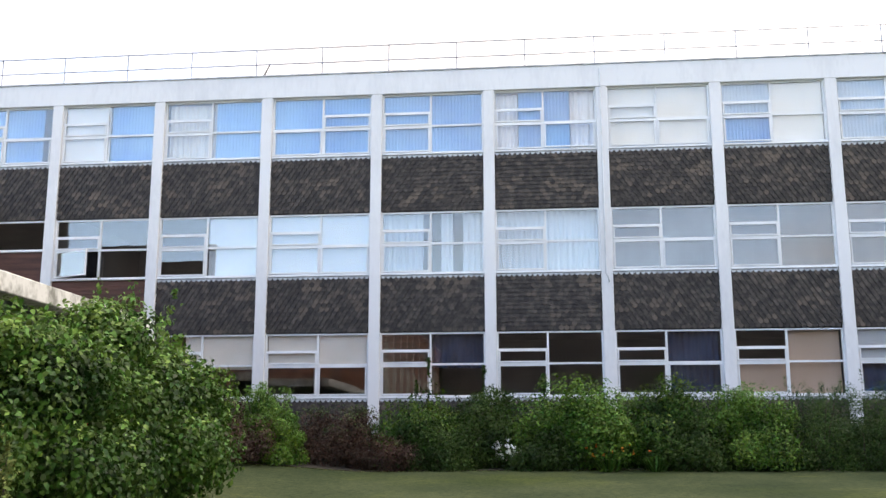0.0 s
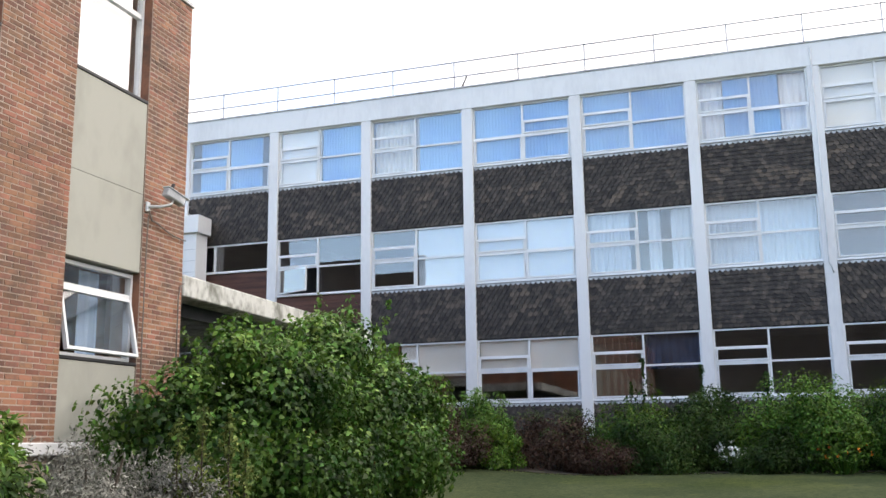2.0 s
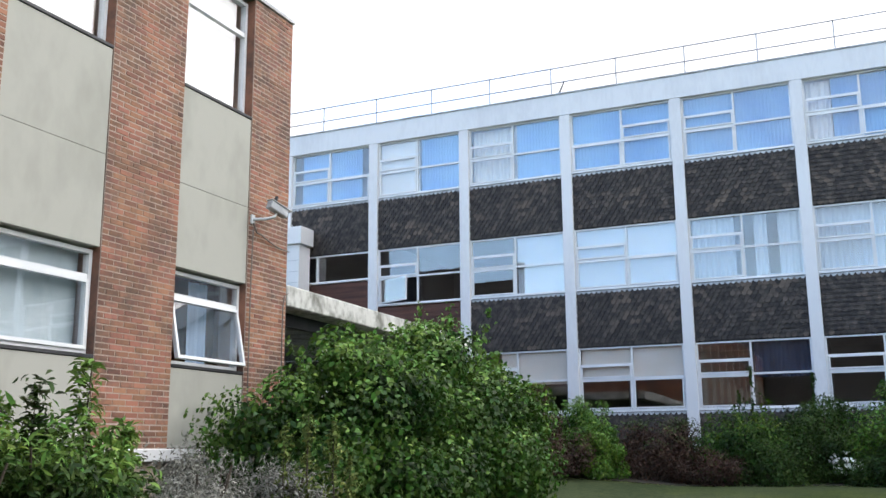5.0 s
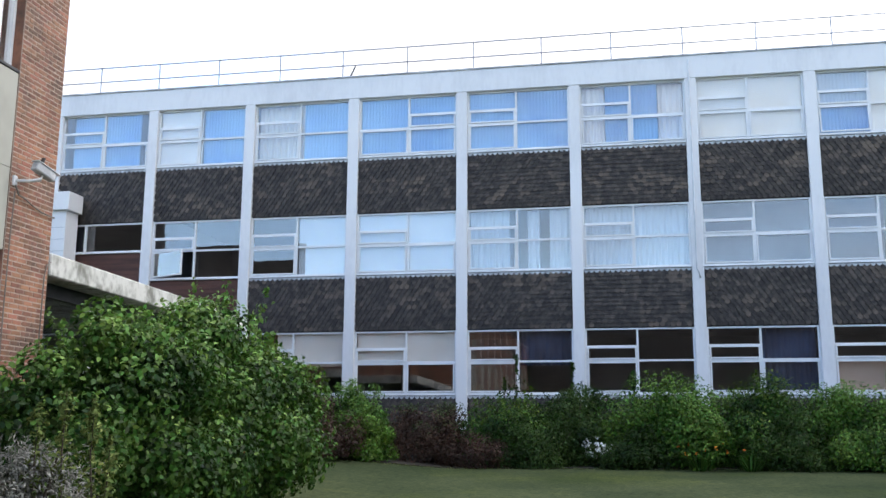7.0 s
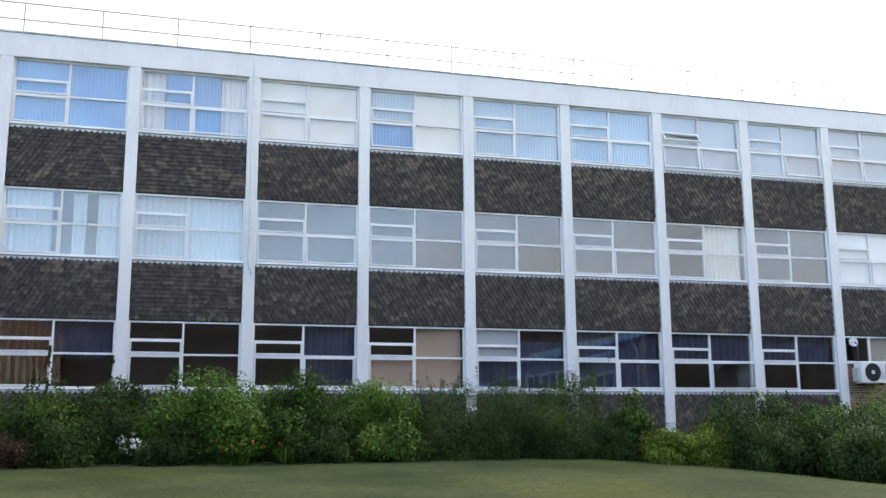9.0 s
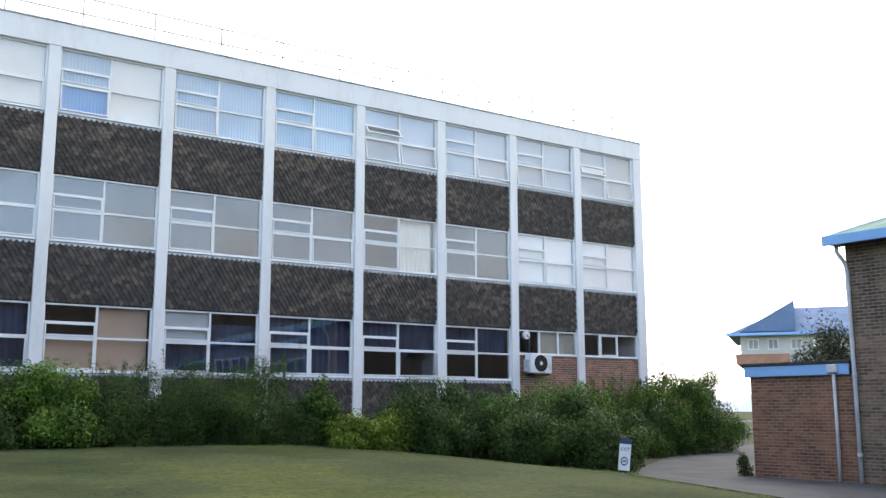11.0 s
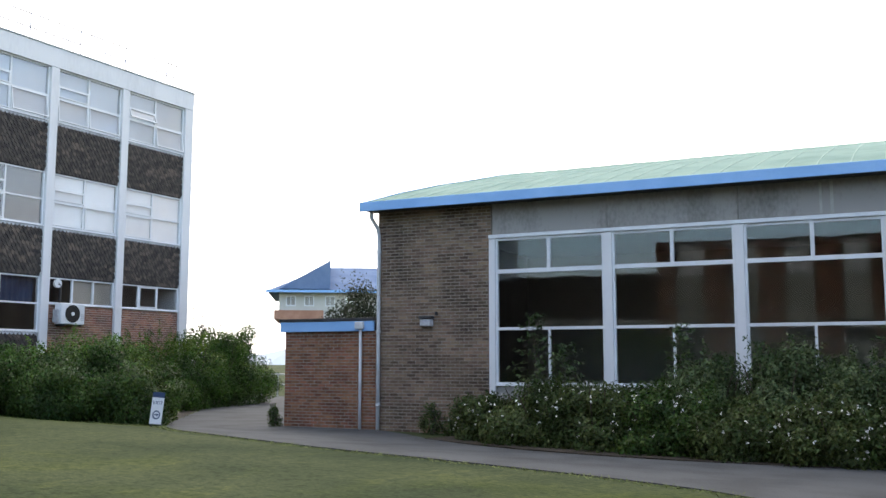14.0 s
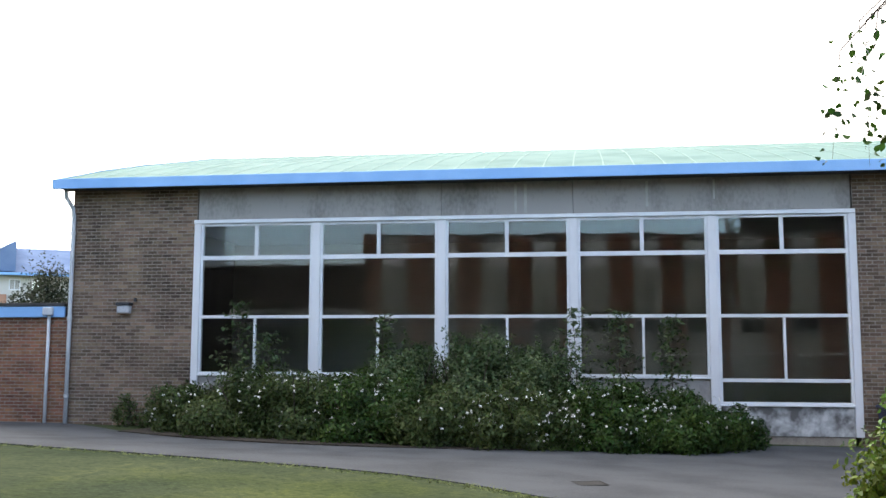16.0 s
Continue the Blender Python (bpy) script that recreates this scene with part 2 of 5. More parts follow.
def turf(name):
    """Mown grass: broad patches, mottling, fine blades and dry flecks."""
    m = material(name, (0.031, 0.045, 0.020), (0.061, 0.075, 0.034), scale=0.45, rough=0.95, bump=0.5, fine=26, spot=0.5, spec=0.08, stretch=(1, 1, 1))
    n, l = m.node_tree.nodes, m.node_tree.links
    p = n["Principled BSDF"]
    was = p.inputs["Base Color"].links[0].from_socket
    geo = n.new("ShaderNodeNewGeometry")
    for scale, stretch, low, high, shade in ((1.7, (0.7, 1.6, 1), 0.56, 0.72, (1.45, 1.36, 1.12)), (9.0, (1, 0.8, 1), 0.48, 0.62, (0.62, 0.68, 0.66)), (30.0, (1, 0.6, 1), 0.50, 0.66, (1.6, 1.5, 1.45)), (0.22, (1, 1, 1), 0.50, 0.62, (1.25, 1.22, 0.85))):
        mp, no, rg, mx = n.new("ShaderNodeMapping"), n.new("ShaderNodeTexNoise"), n.new("ShaderNodeMapRange"), n.new("ShaderNodeMix")
        mp.inputs["Scale"].default_value, mp.inputs["Location"].default_value = stretch, (scale, 3.1, 0)
        no.inputs["Scale"].default_value, no.inputs["Detail"].default_value, no.inputs["Roughness"].default_value = scale, 6, 0.65
        rg.inputs["From Min"].default_value, rg.inputs["From Max"].default_value = low, high
        mx.data_type, mx.blend_type = "RGBA", "MULTIPLY"
        mx.inputs["B"].default_value = (*shade, 1)
        l.new(geo.outputs["Position"], mp.inputs[0]), l.new(mp.outputs[0], no.inputs["Vector"]), l.new(no.outputs["Fac"], rg.inputs["Value"])
        l.new(rg.outputs[0], mx.inputs["Factor"]), l.new(was, mx.inputs["A"])
        was = mx.outputs["Result"]
    l.new(was, p.inputs["Base Color"])
    return m


LAWN = turf("mown_grass")
BLADES = material("grass_blades", (0.1, 0.13, 0.045), (0.19, 0.215, 0.085), scale=0.4, fine=14, rough=0.9, bump=0.0, island=0.25, spec=0.1, spot=0.5)
ASPHALT = material("worn_asphalt", (0.034, 0.037, 0.041), (0.066, 0.071, 0.078), scale=0.9, rough=0.92, bump=0.3, fine=30, spot=0.5)
SOIL = material("dark_soil", (0.018, 0.014, 0.010), (0.045, 0.036, 0.026), scale=3, rough=0.95, bump=0.6)
BARK = material("grey_brown_bark", (0.045, 0.035, 0.026), (0.10, 0.08, 0.06), scale=8, rough=0.9, bump=0.4, stretch=(1, 1, 0.3))
LEAF_MID = leafy("mid_green_leaves", (0.013, 0.038, 0.007), (0.068, 0.142, 0.022))
LEAF_BRIGHT = leafy("bright_green_leaves", (0.038, 0.098, 0.012), (0.115, 0.21, 0.03))
LEAF_DARK = leafy("dark_green_leaves", (0.019, 0.043, 0.009), (0.062, 0.11, 0.024))
LEAF_RED = leafy("bronze_brown_leaves", (0.036, 0.024, 0.018), (0.105, 0.058, 0.04))
LEAF_YELLOW = leafy("yellow_green_leaves", (0.085, 0.135, 0.016), (0.19, 0.25, 0.036))
LEAF_GREY = leafy("silver_grey_leaves", (0.155, 0.158, 0.135), (0.31, 0.308, 0.275), 0.8)
LEAF_OLIVE = leafy("dull_olive_leaves", (0.036, 0.058, 0.017), (0.09, 0.12, 0.039))
LEAF_SAGE = leafy("sage_green_leaves", (0.048, 0.080, 0.032), (0.120, 0.165, 0.072))
LEAF_DULL = leafy("dull_far_leaves", (0.020, 0.027, 0.014), (0.050, 0.060, 0.032))
LEAF_PRIVET = leafy("privet_leaves", (0.04, 0.085, 0.012), (0.13, 0.205, 0.028))
LEAF_TIP = leafy("pale_lit_leaf_tips", (0.085, 0.175, 0.03), (0.165, 0.28, 0.06), 0.4)
LEAF_SEED = leafy("dry_seed_heads", (0.085, 0.125, 0.03), (0.165, 0.205, 0.06), 0.8)
PETAL_WHITE = leafy("white_petals", (0.66, 0.66, 0.62), (0.82, 0.82, 0.78), 0.7)
PETAL_PINK = leafy("crimson_petals", (0.34, 0.03, 0.06), (0.52, 0.06, 0.10), 0.7)
PETAL_ORANGE = leafy("orange_petals", (0.50, 0.13, 0.02), (0.64, 0.22, 0.03), 0.7)


# ---- builders ----
def finish(name, bm, mat, parent=None, label="", smooth=False):
    me = bpy.data.meshes.new(name)
    bm.to_mesh(me)
    bm.free()
    me.materials.append(mat)
    if smooth:
        me.polygons.foreach_set("use_smooth", [True] * len(me.polygons))
    ob = new(name, me)
    ob.parent = parent
    if label:
        tagged(ob, label)
    return ob


def part(name, bm, mat, parent, label="", smooth=False):
    return finish(name, bm, mat, parent, label, smooth)


def thing(name, label, category, m=None, group="", kind=""):
    ob = new(name)
    ob.empty_display_size = 0.2
    if m is not None:
        ob.matrix_world = m
    return tagged(ob, label, category, group, kind)


def box(bm, x0, x1, y0, y1, z0, z1, bevel=0.0):
    vs = [bm.verts.new(p) for p in ((x0, y0, z0), (x1, y0, z0), (x1, y1, z0), (x0, y1, z0), (x0, y0, z1), (x1, y0, z1), (x1, y1, z1), (x0, y1, z1))]
    fs = [bm.faces.new([vs[i] for i in f]) for f in ((0, 3, 2, 1), (4, 5, 6, 7), (0, 1, 5, 4), (1, 2, 6, 5), (2, 3, 7, 6), (3, 0, 4, 7))]
    if bevel:
        es = list({e for f in fs for e in f.edges})
        bmesh.ops.bevel(bm, geom=es, offset=bevel, segments=1, affect="EDGES")
    return bm


def boxes(*rows, bevel=0.0):
    bm = bmesh.new()
    for r in rows:
        box(bm, *r, bevel=bevel)
    return bm


def tube(bm, points, radii, sides=8):
    """A tapered tube along points, with closed ends."""
    rings = []
    for i, p in enumerate(points):
        p = Vector(p)
        a = Vector(points[max(i - 1, 0)])
        b = Vector(points[min(i + 1, len(points) - 1)])
        d = (b - a).normalized()
        side = d.cross(Vector((0.3, 0.2, 1)) if abs(d.z) < 0.9 else Vector((1, 0.2, 0))).normalized()
        up = d.cross(side)
        r = radii[i] if isinstance(radii, (list, tuple)) else radii
        rings.append([bm.verts.new(p + (side * math.cos(k * 2 * math.pi / sides) + up * math.sin(k * 2 * math.pi / sides)) * r) for k in range(sides)])
    for a, b in zip(rings, rings[1:]):
        for k in range(sides):
            bm.faces.new((a[k], a[(k + 1) % sides], b[(k + 1) % sides], b[k]))
    bm.faces.new(rings[0][::-1]), bm.faces.new(rings[-1])
    return bm


def raw(name, verts, faces, mat, parent=None, label="", kind=""):
    me = bpy.data.meshes.new(name)
    me.from_pydata(verts, [], faces)
    me.materials.append(mat)
    ob = new(name, me)
    ob.parent = parent
    return tagged(ob, label, kind=kind)


def quads(name, corners, mat, parent=None, label="", kind=""):
    """One mesh of loose faces of k corners each, from an array (n, k, 3)."""
    n, k = corners.shape[:2]
    me = bpy.data.meshes.new(name)
    me.vertices.add(k * n), me.loops.add(k * n), me.polygons.add(n)
    me.vertices.foreach_set("co", np.asarray(corners, np.float32).ravel())
    me.loops.foreach_set("vertex_index", np.arange(k * n, dtype=np.int32))
    me.polygons.foreach_set("loop_start", np.arange(0, k * n, k, dtype=np.int32))
    me.update(calc_edges=True)
    me.materials.append(mat)
    ob = new(name, me)
    ob.parent = parent
    return tagged(ob, label, kind=kind)


def leaf_quads(rng, at, out, size, slim=0.5, droop=0.25, full=False):
    """Leaves at points, roughly facing along out, as faces with a lifted tip. full: an oval outline of six corners."""
    n = len(at)
    nrm = out + rng.normal(0, 0.55, (n, 3))
    nrm /= np.linalg.norm(nrm, axis=1, keepdims=True) + 1e-9
    tip = rng.normal(0, 1, (n, 3)) + out * 0.5
    tip[:, 2] -= droop
    tip -= nrm * (tip * nrm).sum(1, keepdims=True)
    tip /= np.linalg.norm(tip, axis=1, keepdims=True) + 1e-9
    side = np.cross(nrm, tip)
    s = size * rng.uniform(0.6, 1.35, (n, 1))
    fold = nrm * s * 0.12
    if full:
        wide = side * s * slim * 0.5
        return np.stack([at - tip * s * 0.5, at + wide * 0.86 + fold - tip * s * 0.22, at + wide * 0.92 + fold * 0.7 + tip * s * 0.14, at + tip * s * 0.5 - fold * 1.5, at - wide * 0.92 + fold * 0.7 + tip * s * 0.14, at - wide * 0.86 + fold - tip * s * 0.22], 1)
    return np.stack([at - tip * s * 0.5, at + side * s * slim * 0.5 + fold - tip * s * 0.08, at + tip * s * 0.5 - fold * 1.5, at - side * s * slim * 0.5 + fold - tip * s * 0.08], 1)


def ground_height(x, y):
    x, y = np.asarray(x, float), np.asarray(y, float)
    lawn = 1 / (1 + np.exp((x - 14.4) / 1.6))
    z = 0.039 * np.clip(y, -2, 26) * lawn + 0.1 * np.clip(-x - 4, 0, 5)
    return z - 0.012 * np.clip(12.5 - y, 0, 20) * (1 - lawn)


def gz(x, y):
    return float(ground_height(x, y))


def shrub(name, x, y, rx, ry, h, mat, n, size, label, lumps=26, slim=0.5, stems=7, seed=1, droop=0.25, group="", rough=0.28, category="shrub", low=0.0, spikes=0, turn=0.0, tip=None, hollow=0.0, full=False):
    """A bush: stems from the ground and a crown of loose leaves, thick at its uneven surface."""
    rng = np.random.default_rng(seed)
    base = gz(x, y) - 0.03
    ob = thing(name, label, category, pose(x, y, base, 0, 0, turn), group)
    for k in range(stems):
        a, r = rng.uniform(0, 6.28), rng.uniform(0.2, 0.75)
        e = (math.cos(a) * rx * r, math.sin(a) * ry * r, h * rng.uniform(0.55, 0.9))
        s = (math.cos(a) * 0.12 * rx, math.sin(a) * 0.12 * ry, 0)
        mid = tuple((p + q) / 2 + rng.normal(0, 0.05) for p, q in zip(s, e))
        part("stem", tube(bmesh.new(), [s, mid, e], [0.03, 0.02, 0.008], 5), BARK, ob)
    # lumps over a dome
    u = rng.uniform(0, 2 * math.pi, lumps)
    v = rng.uniform(0.0, 1.0, lumps)
    rad = np.sqrt(1 - v ** 2) * 0.5 + 0.5 * (1 - v ** 3)
    c = np.stack([np.cos(u) * rad * rx, np.sin(u) * rad * ry, (low + (1 - low) * (0.12 + 0.80 * v)) * h], 1) * rng.uniform(0.78, 1.0, (lumps, 1)) 
    lr = rough * min(rx, ry, h * 0.7) * rng.uniform(0.7, 1.5, lumps) + 0.04
    pick = rng.integers(0, lumps, n)
    d = rng.normal(0, 1, (n, 3))
    d /= np.linalg.norm(d, axis=1, keepdims=True)
    at = c[pick] + d * lr[pick][:, None] * rng.uniform(0.35, 1.12, (n, 1)) ** 0.7
    # body leaves between the lumps
    m = n
    u, v, q = rng.uniform(0, 2 * math.pi, m), rng.uniform(0, 1, m), rng.uniform(0.55, 0.96 - hollow, m)
    rad = (np.sqrt(1 - v ** 2) * 0.5 + 0.5 * (1 - v ** 3)) * q
    wob = 1 + 0.16 * np.sin(3 * u + seed) + 0.10 * np.sin(7 * u + 5 * v + seed)
    body = np.stack([np.cos(u) * rad * rx * wob, np.sin(u) * rad * ry * wob, (low + (1 - low) * (0.02 + 0.9 * v * q)) * h], 1)
    bd = np.stack([np.cos(u), np.sin(u), v * 1.2], 1)
    at, out = np.concatenate([at, body]), np.concatenate([d * 0.7 + c[pick] / (np.linalg.norm(c[pick], axis=1, keepdims=True) + 0.01) * 0.5, bd])
    if spikes:
        k = rng.integers(0, spikes, min(n // 10, spikes * 70))
        su, sv = rng.uniform(0, 6.28, spikes), rng.uniform(0.0, 0.75, spikes)
        foot = np.stack([np.cos(su) * sv * rx, np.sin(su) * sv * ry, np.full(spikes, h * 0.7)], 1)
        lean = np.stack([np.cos(su) * 0.25, np.sin(su) * 0.25, np.ones(spikes)], 1) * rng.uniform(0.18, 0.40, (spikes, 1)) * h * 0.8 + rng.normal(0, 0.05, (spikes, 3)) * h
        f = rng.uniform(0, 1, (len(k), 1))
        sp = foot[k] + lean[k] * f + rng.normal(0, size * 1.1, (len(k), 3)) * (1.15 - f * 0.8)
        at, out = np.concatenate([at, sp]), np.concatenate([out, rng.normal(0, 1, (len(k), 3)) + (0, 0, 0.4)])
    keep = at[:, 2] > 0.02
    pale_top = np.zeros(len(at), bool)
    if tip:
        # paler leaves at the lumps' outer, upper ends and on the shoots: top light as colour
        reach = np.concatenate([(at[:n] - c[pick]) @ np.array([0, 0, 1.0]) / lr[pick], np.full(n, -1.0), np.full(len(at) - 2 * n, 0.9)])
        pale_top = reach + rng.normal(0, 0.28, len(at)) + 1.1 * (at[:, 2] / h - 0.62) > 0.70
    quads("foliage", leaf_quads(rng, at[keep & ~pale_top], out[keep & ~pale_top], size, slim, droop, full), mat, ob)
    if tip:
        quads("young_foliage", leaf_quads(rng, at[keep & pale_top], out[keep & pale_top], size, slim, droop, full), tip, ob, "paler upper leaves, top light put into their colour")
    return ob


def blossoms(ob, x, y, z, rx, ry, rz, count, size, mat, name, seed, label=""):
    """Loose flowers on a bush, each a small cup of petals, in the bush's own place; one mesh of many."""
    rng = np.random.default_rng(seed)
    d = rng.normal(0, 1, (count, 3))
    d[:, 1] = -np.abs(d[:, 1])
    d /= np.linalg.norm(d, axis=1, keepdims=True)
    c = np.array([x, y, z]) + d * (rx, ry, rz) * rng.uniform(0.9, 1.08, (count, 1))
    k = np.repeat(np.arange(count), 5)
    petals = leaf_quads(rng, c[k] + rng.normal(0, size * 0.3, (len(k), 3)), d[k], size * 0.8, 0.9, 0)
    return quads(name, petals, mat, ob, label)


def grid_sheet(name, xs, ys, lift, mat, kind="structure"):
    """Ground-following sheet over a grid."""
    X, Y = np.meshgrid(xs, ys)
    Z = ground_height(X, Y) + lift
    vs = np.stack([X, Y, Z], -1).reshape(-1, 3)
    w = len(xs)
    fs = [(j * w + i, j * w + i + 1, (j + 1) * w + i + 1, (j + 1) * w + i) for j in range(len(ys) - 1) for i in range(w - 1)]
    ob = raw(name, vs.tolist(), fs, mat, kind=kind)
    ob.data.polygons.foreach_set("use_smooth", [True] * len(ob.data.polygons))
    return ob


def strip_sheet(name, left, right, lift, mat, across=6):
    """A ground-following band between two lines of equally many points, smoothed along its length."""
    def smooth(line):
        line = np.array(line, float)
        t, u = np.linspace(0, 1, len(line)), np.linspace(0, 1, len(line) * 6)
        out = np.stack([np.interp(u, t, line[:, 0]), np.interp(u, t, line[:, 1])], 1)
        for _ in range(5):
            out[1:-1] = (out[:-2] + 2 * out[1:-1] + out[2:]) / 4
        return out
    a, b = smooth(left), smooth(right)
    f = np.linspace(0, 1, across)[None, :, None]
    pts = a[:, None] * (1 - f) + b[:, None] * f
    pts = np.concatenate([pts[:, :1], pts, pts[:, -1:]], 1)
    z = ground_height(pts[..., 0], pts[..., 1]) + lift
    z[:, 0] -= 0.12
    z[:, -1] -= 0.12
    across += 2
    vs = np.concatenate([pts, z[..., None]], -1).reshape(-1, 3)
    fs = [(j * across + i, j * across + i + 1, (j + 1) * across + i + 1, (j + 1) * across + i) for j in range(len(a) - 1) for i in range(across - 1)]
    return raw(name, vs.tolist(), fs, mat, kind="structure")


# ---- ground ----
far = [-900, -300, -100, -50]
ground = grid_sheet("ground", far + list(np.linspace(-30, 45, 101)) + [70, 120, 300, 900], far + list(np.linspace(-25, 45, 94)) + [70, 120, 300, 900], 0.0, LAWN)
tagged(ground, "mown lawn and level ground", "ground")
path_line_a = [(9.6, -9.0), (10.0, -3.0), (10.5, 0.9), (11.2, 1.8), (11.9, 3.1), (12.2, 4.8), (12.4, 7.2), (12.5, 9.2), (12.9, 11.0), (13.6, 13.4), (15.6, 15.7), (18.9, 18.9), (24.2, 22.9), (35.0, 31.0)]
path_line_b = [(20.1, -9.0), (20.05, -2.4), (17.8, 0.6), (16.9, 2.6), (16.1, 4.4), (15.9, 6.2), (16.2, 8.0), (17.2, 9.8), (18.6, 11.4), (19.3, 12.6), (19.4, 14.4), (22.0, 15.6), (30.0, 20.0), (40.0, 27.0)]
asphalt_path = strip_sheet("pavement", path_line_b, path_line_a, 0.015, ASPHALT, 10)
tagged(asphalt_path, "worn grey asphalt path curving beside the lawn", "path")
bed_front = [(-9.0, 18.8), (-6.4, 20.0), (-4.0, 20.8), (0.5, 21.3), (4.0, 21.5), (8.0, 21.6), (11.5, 21.3), (13.4, 20.0), (14.8, 17.9), (15.5, 16.7), (17.6, 17.8)]
bed_back = [(-9.0, 24.8), (-6.0, 24.8), (-4.0, 24.8), (0.5, 24.8), (4.0, 24.8), (8.0, 24.8), (11.5, 24.8), (15.0, 24.8), (19.0, 24.8), (23.0, 24.8), (26.0, 24.4)]
flower_bed = strip_sheet("flower_bed", bed_front, bed_back, 0.02, SOIL, 8)
tagged(flower_bed, "dark soil bed along the long block", "flower bed")
side_bed = strip_sheet("side_bed", [(-6.9, 2.0), (-6.9, 6.0), (-6.9, 10.4), (-7.2, 14.5), (-7.3, 17.6)], [(-4.3, 2.0), (-4.3, 6.0), (-4.5, 9.5), (-5.2, 13.6), (-6.6, 17.6)], 0.02, SOIL, 6)
tagged(side_bed, "dark soil bed beside the brick block", "flower bed")
hall_bed = strip_sheet("hall_bed", [(19.9, 10.2), (20.1, 7.0), (20.2, 3.0), (20.25, -1.8)], [(17.4, 10.2), (16.0, 7.0), (16.4, 3.0), (18.6, -1.8)], 0.03, SOIL, 6)
tagged(hall_bed, "dark soil bed below the hall windows", "flower bed")


# ---- walls of pieces and windows ----
def brick_mesh(length):
    bm = boxes((0, length, 0, 0.06, 0, 0.065))
    for v in bm.verts:
        if v.co.y < 0.01:
            v.co.x += 0.003 if v.co.x < length / 2 else -0.003
            v.co.z += 0.003 if v.co.z < 0.03 else -0.003
    me = bpy.data.meshes.new("brick")
    bm.to_mesh(me)
    bm.free()
    return me


def brickwork(parent, u0, u1, v0, v1, face, one, rest, mortar, singles=None, back=0.25, course=0.075, pitch=0.225):
    """A brick wall in stretcher bond between u0..u1 and v0..v1, its face at y = face. singles: (v from, v to) whose bricks stand as objects."""
    part("mortar", boxes((u0 + 0.002, u1 - 0.002, face + 0.004, face + back, v0, v1)), mortar, parent)
    whole, half = brick_mesh(0.215), brick_mesh(0.1025)
    for me in (whole, half):
        me.materials.append(one)
    joint = 0.0046
    rows, cols = round((v1 - v0) / course), round((u1 - u0) / pitch)
    sz, su = (v1 - v0) / rows, (u1 - u0) / cols
    rng = random.Random(int(u0 * 100) + rows)
    vs, fs, made = [], [], 0
    for j in range(rows):
        z = v0 + j * sz + joint
        starts = [(u0 + i * su + joint, su - 2 * joint) for i in range(cols)] if j % 2 == 0 else [(u0 + joint, su / 2 - 2 * joint)] + [(u0 + (i + 0.5) * su + joint, su - 2 * joint) for i in range(cols - 1)] + [(u1 - su / 2 + joint, su / 2 - 2 * joint)]
        for u, length in starts:
            proud = rng.uniform(-0.002, 0.003)
            if singles and singles[0] <= z < singles[1] and made < 300:
                me = whole if length > 0.15 else half
                ob = new("brick", me)
                ob.parent = parent
                ob.location = (u, face - proud, z)
                ob.scale = (length / (0.215 if me is whole else 0.1025), 1, (sz - 2 * joint) / 0.065)
                made += 1
            else:
                k = len(vs)
                a, b, y, e, t = u, u + length, face - proud, 0.004, z + sz - 2 * joint
                vs += [(a, y + 0.05, z), (b, y + 0.05, z), (b, y + 0.05, t), (a, y + 0.05, t), (a + e, y, z + e), (b - e, y, z + e), (b - e, y, t - e), (a + e, y, t - e)]
                fs += [(k + 4, k + 5, k + 6, k + 7), (k, k + 1, k + 5, k + 4), (k + 1, k + 2, k + 6, k + 5), (k + 2, k + 3, k + 7, k + 6), (k + 3, k, k + 4, k + 7)]
    if vs:
        raw("brickwork", vs, fs, rest, parent, kind="stuff")


TILE_SHAPE = [(-0.066, 0.19), (0.066, 0.19), (0.066, 0.066), (0.050, 0.026), (0.0, 0.0), (-0.050, 0.026), (-0.066, 0.066)]


def tile_verts():
    front = [(u, -0.044 + 0.20 * v, v) for u, v in TILE_SHAPE]
    return front + [(u, y + 0.016, v) for u, y, v in front]


TILE_FACES = [(0, 6, 5, 4, 3, 2, 1)] + [(i, (i + 1) % 7, (i + 1) % 7 + 7, i + 7) for i in range(7)]
tile_one = bpy.data.meshes.new("tile")
tile_one.from_pydata(tile_verts(), [], TILE_FACES)
tile_one.materials.append(TILE_ONE)


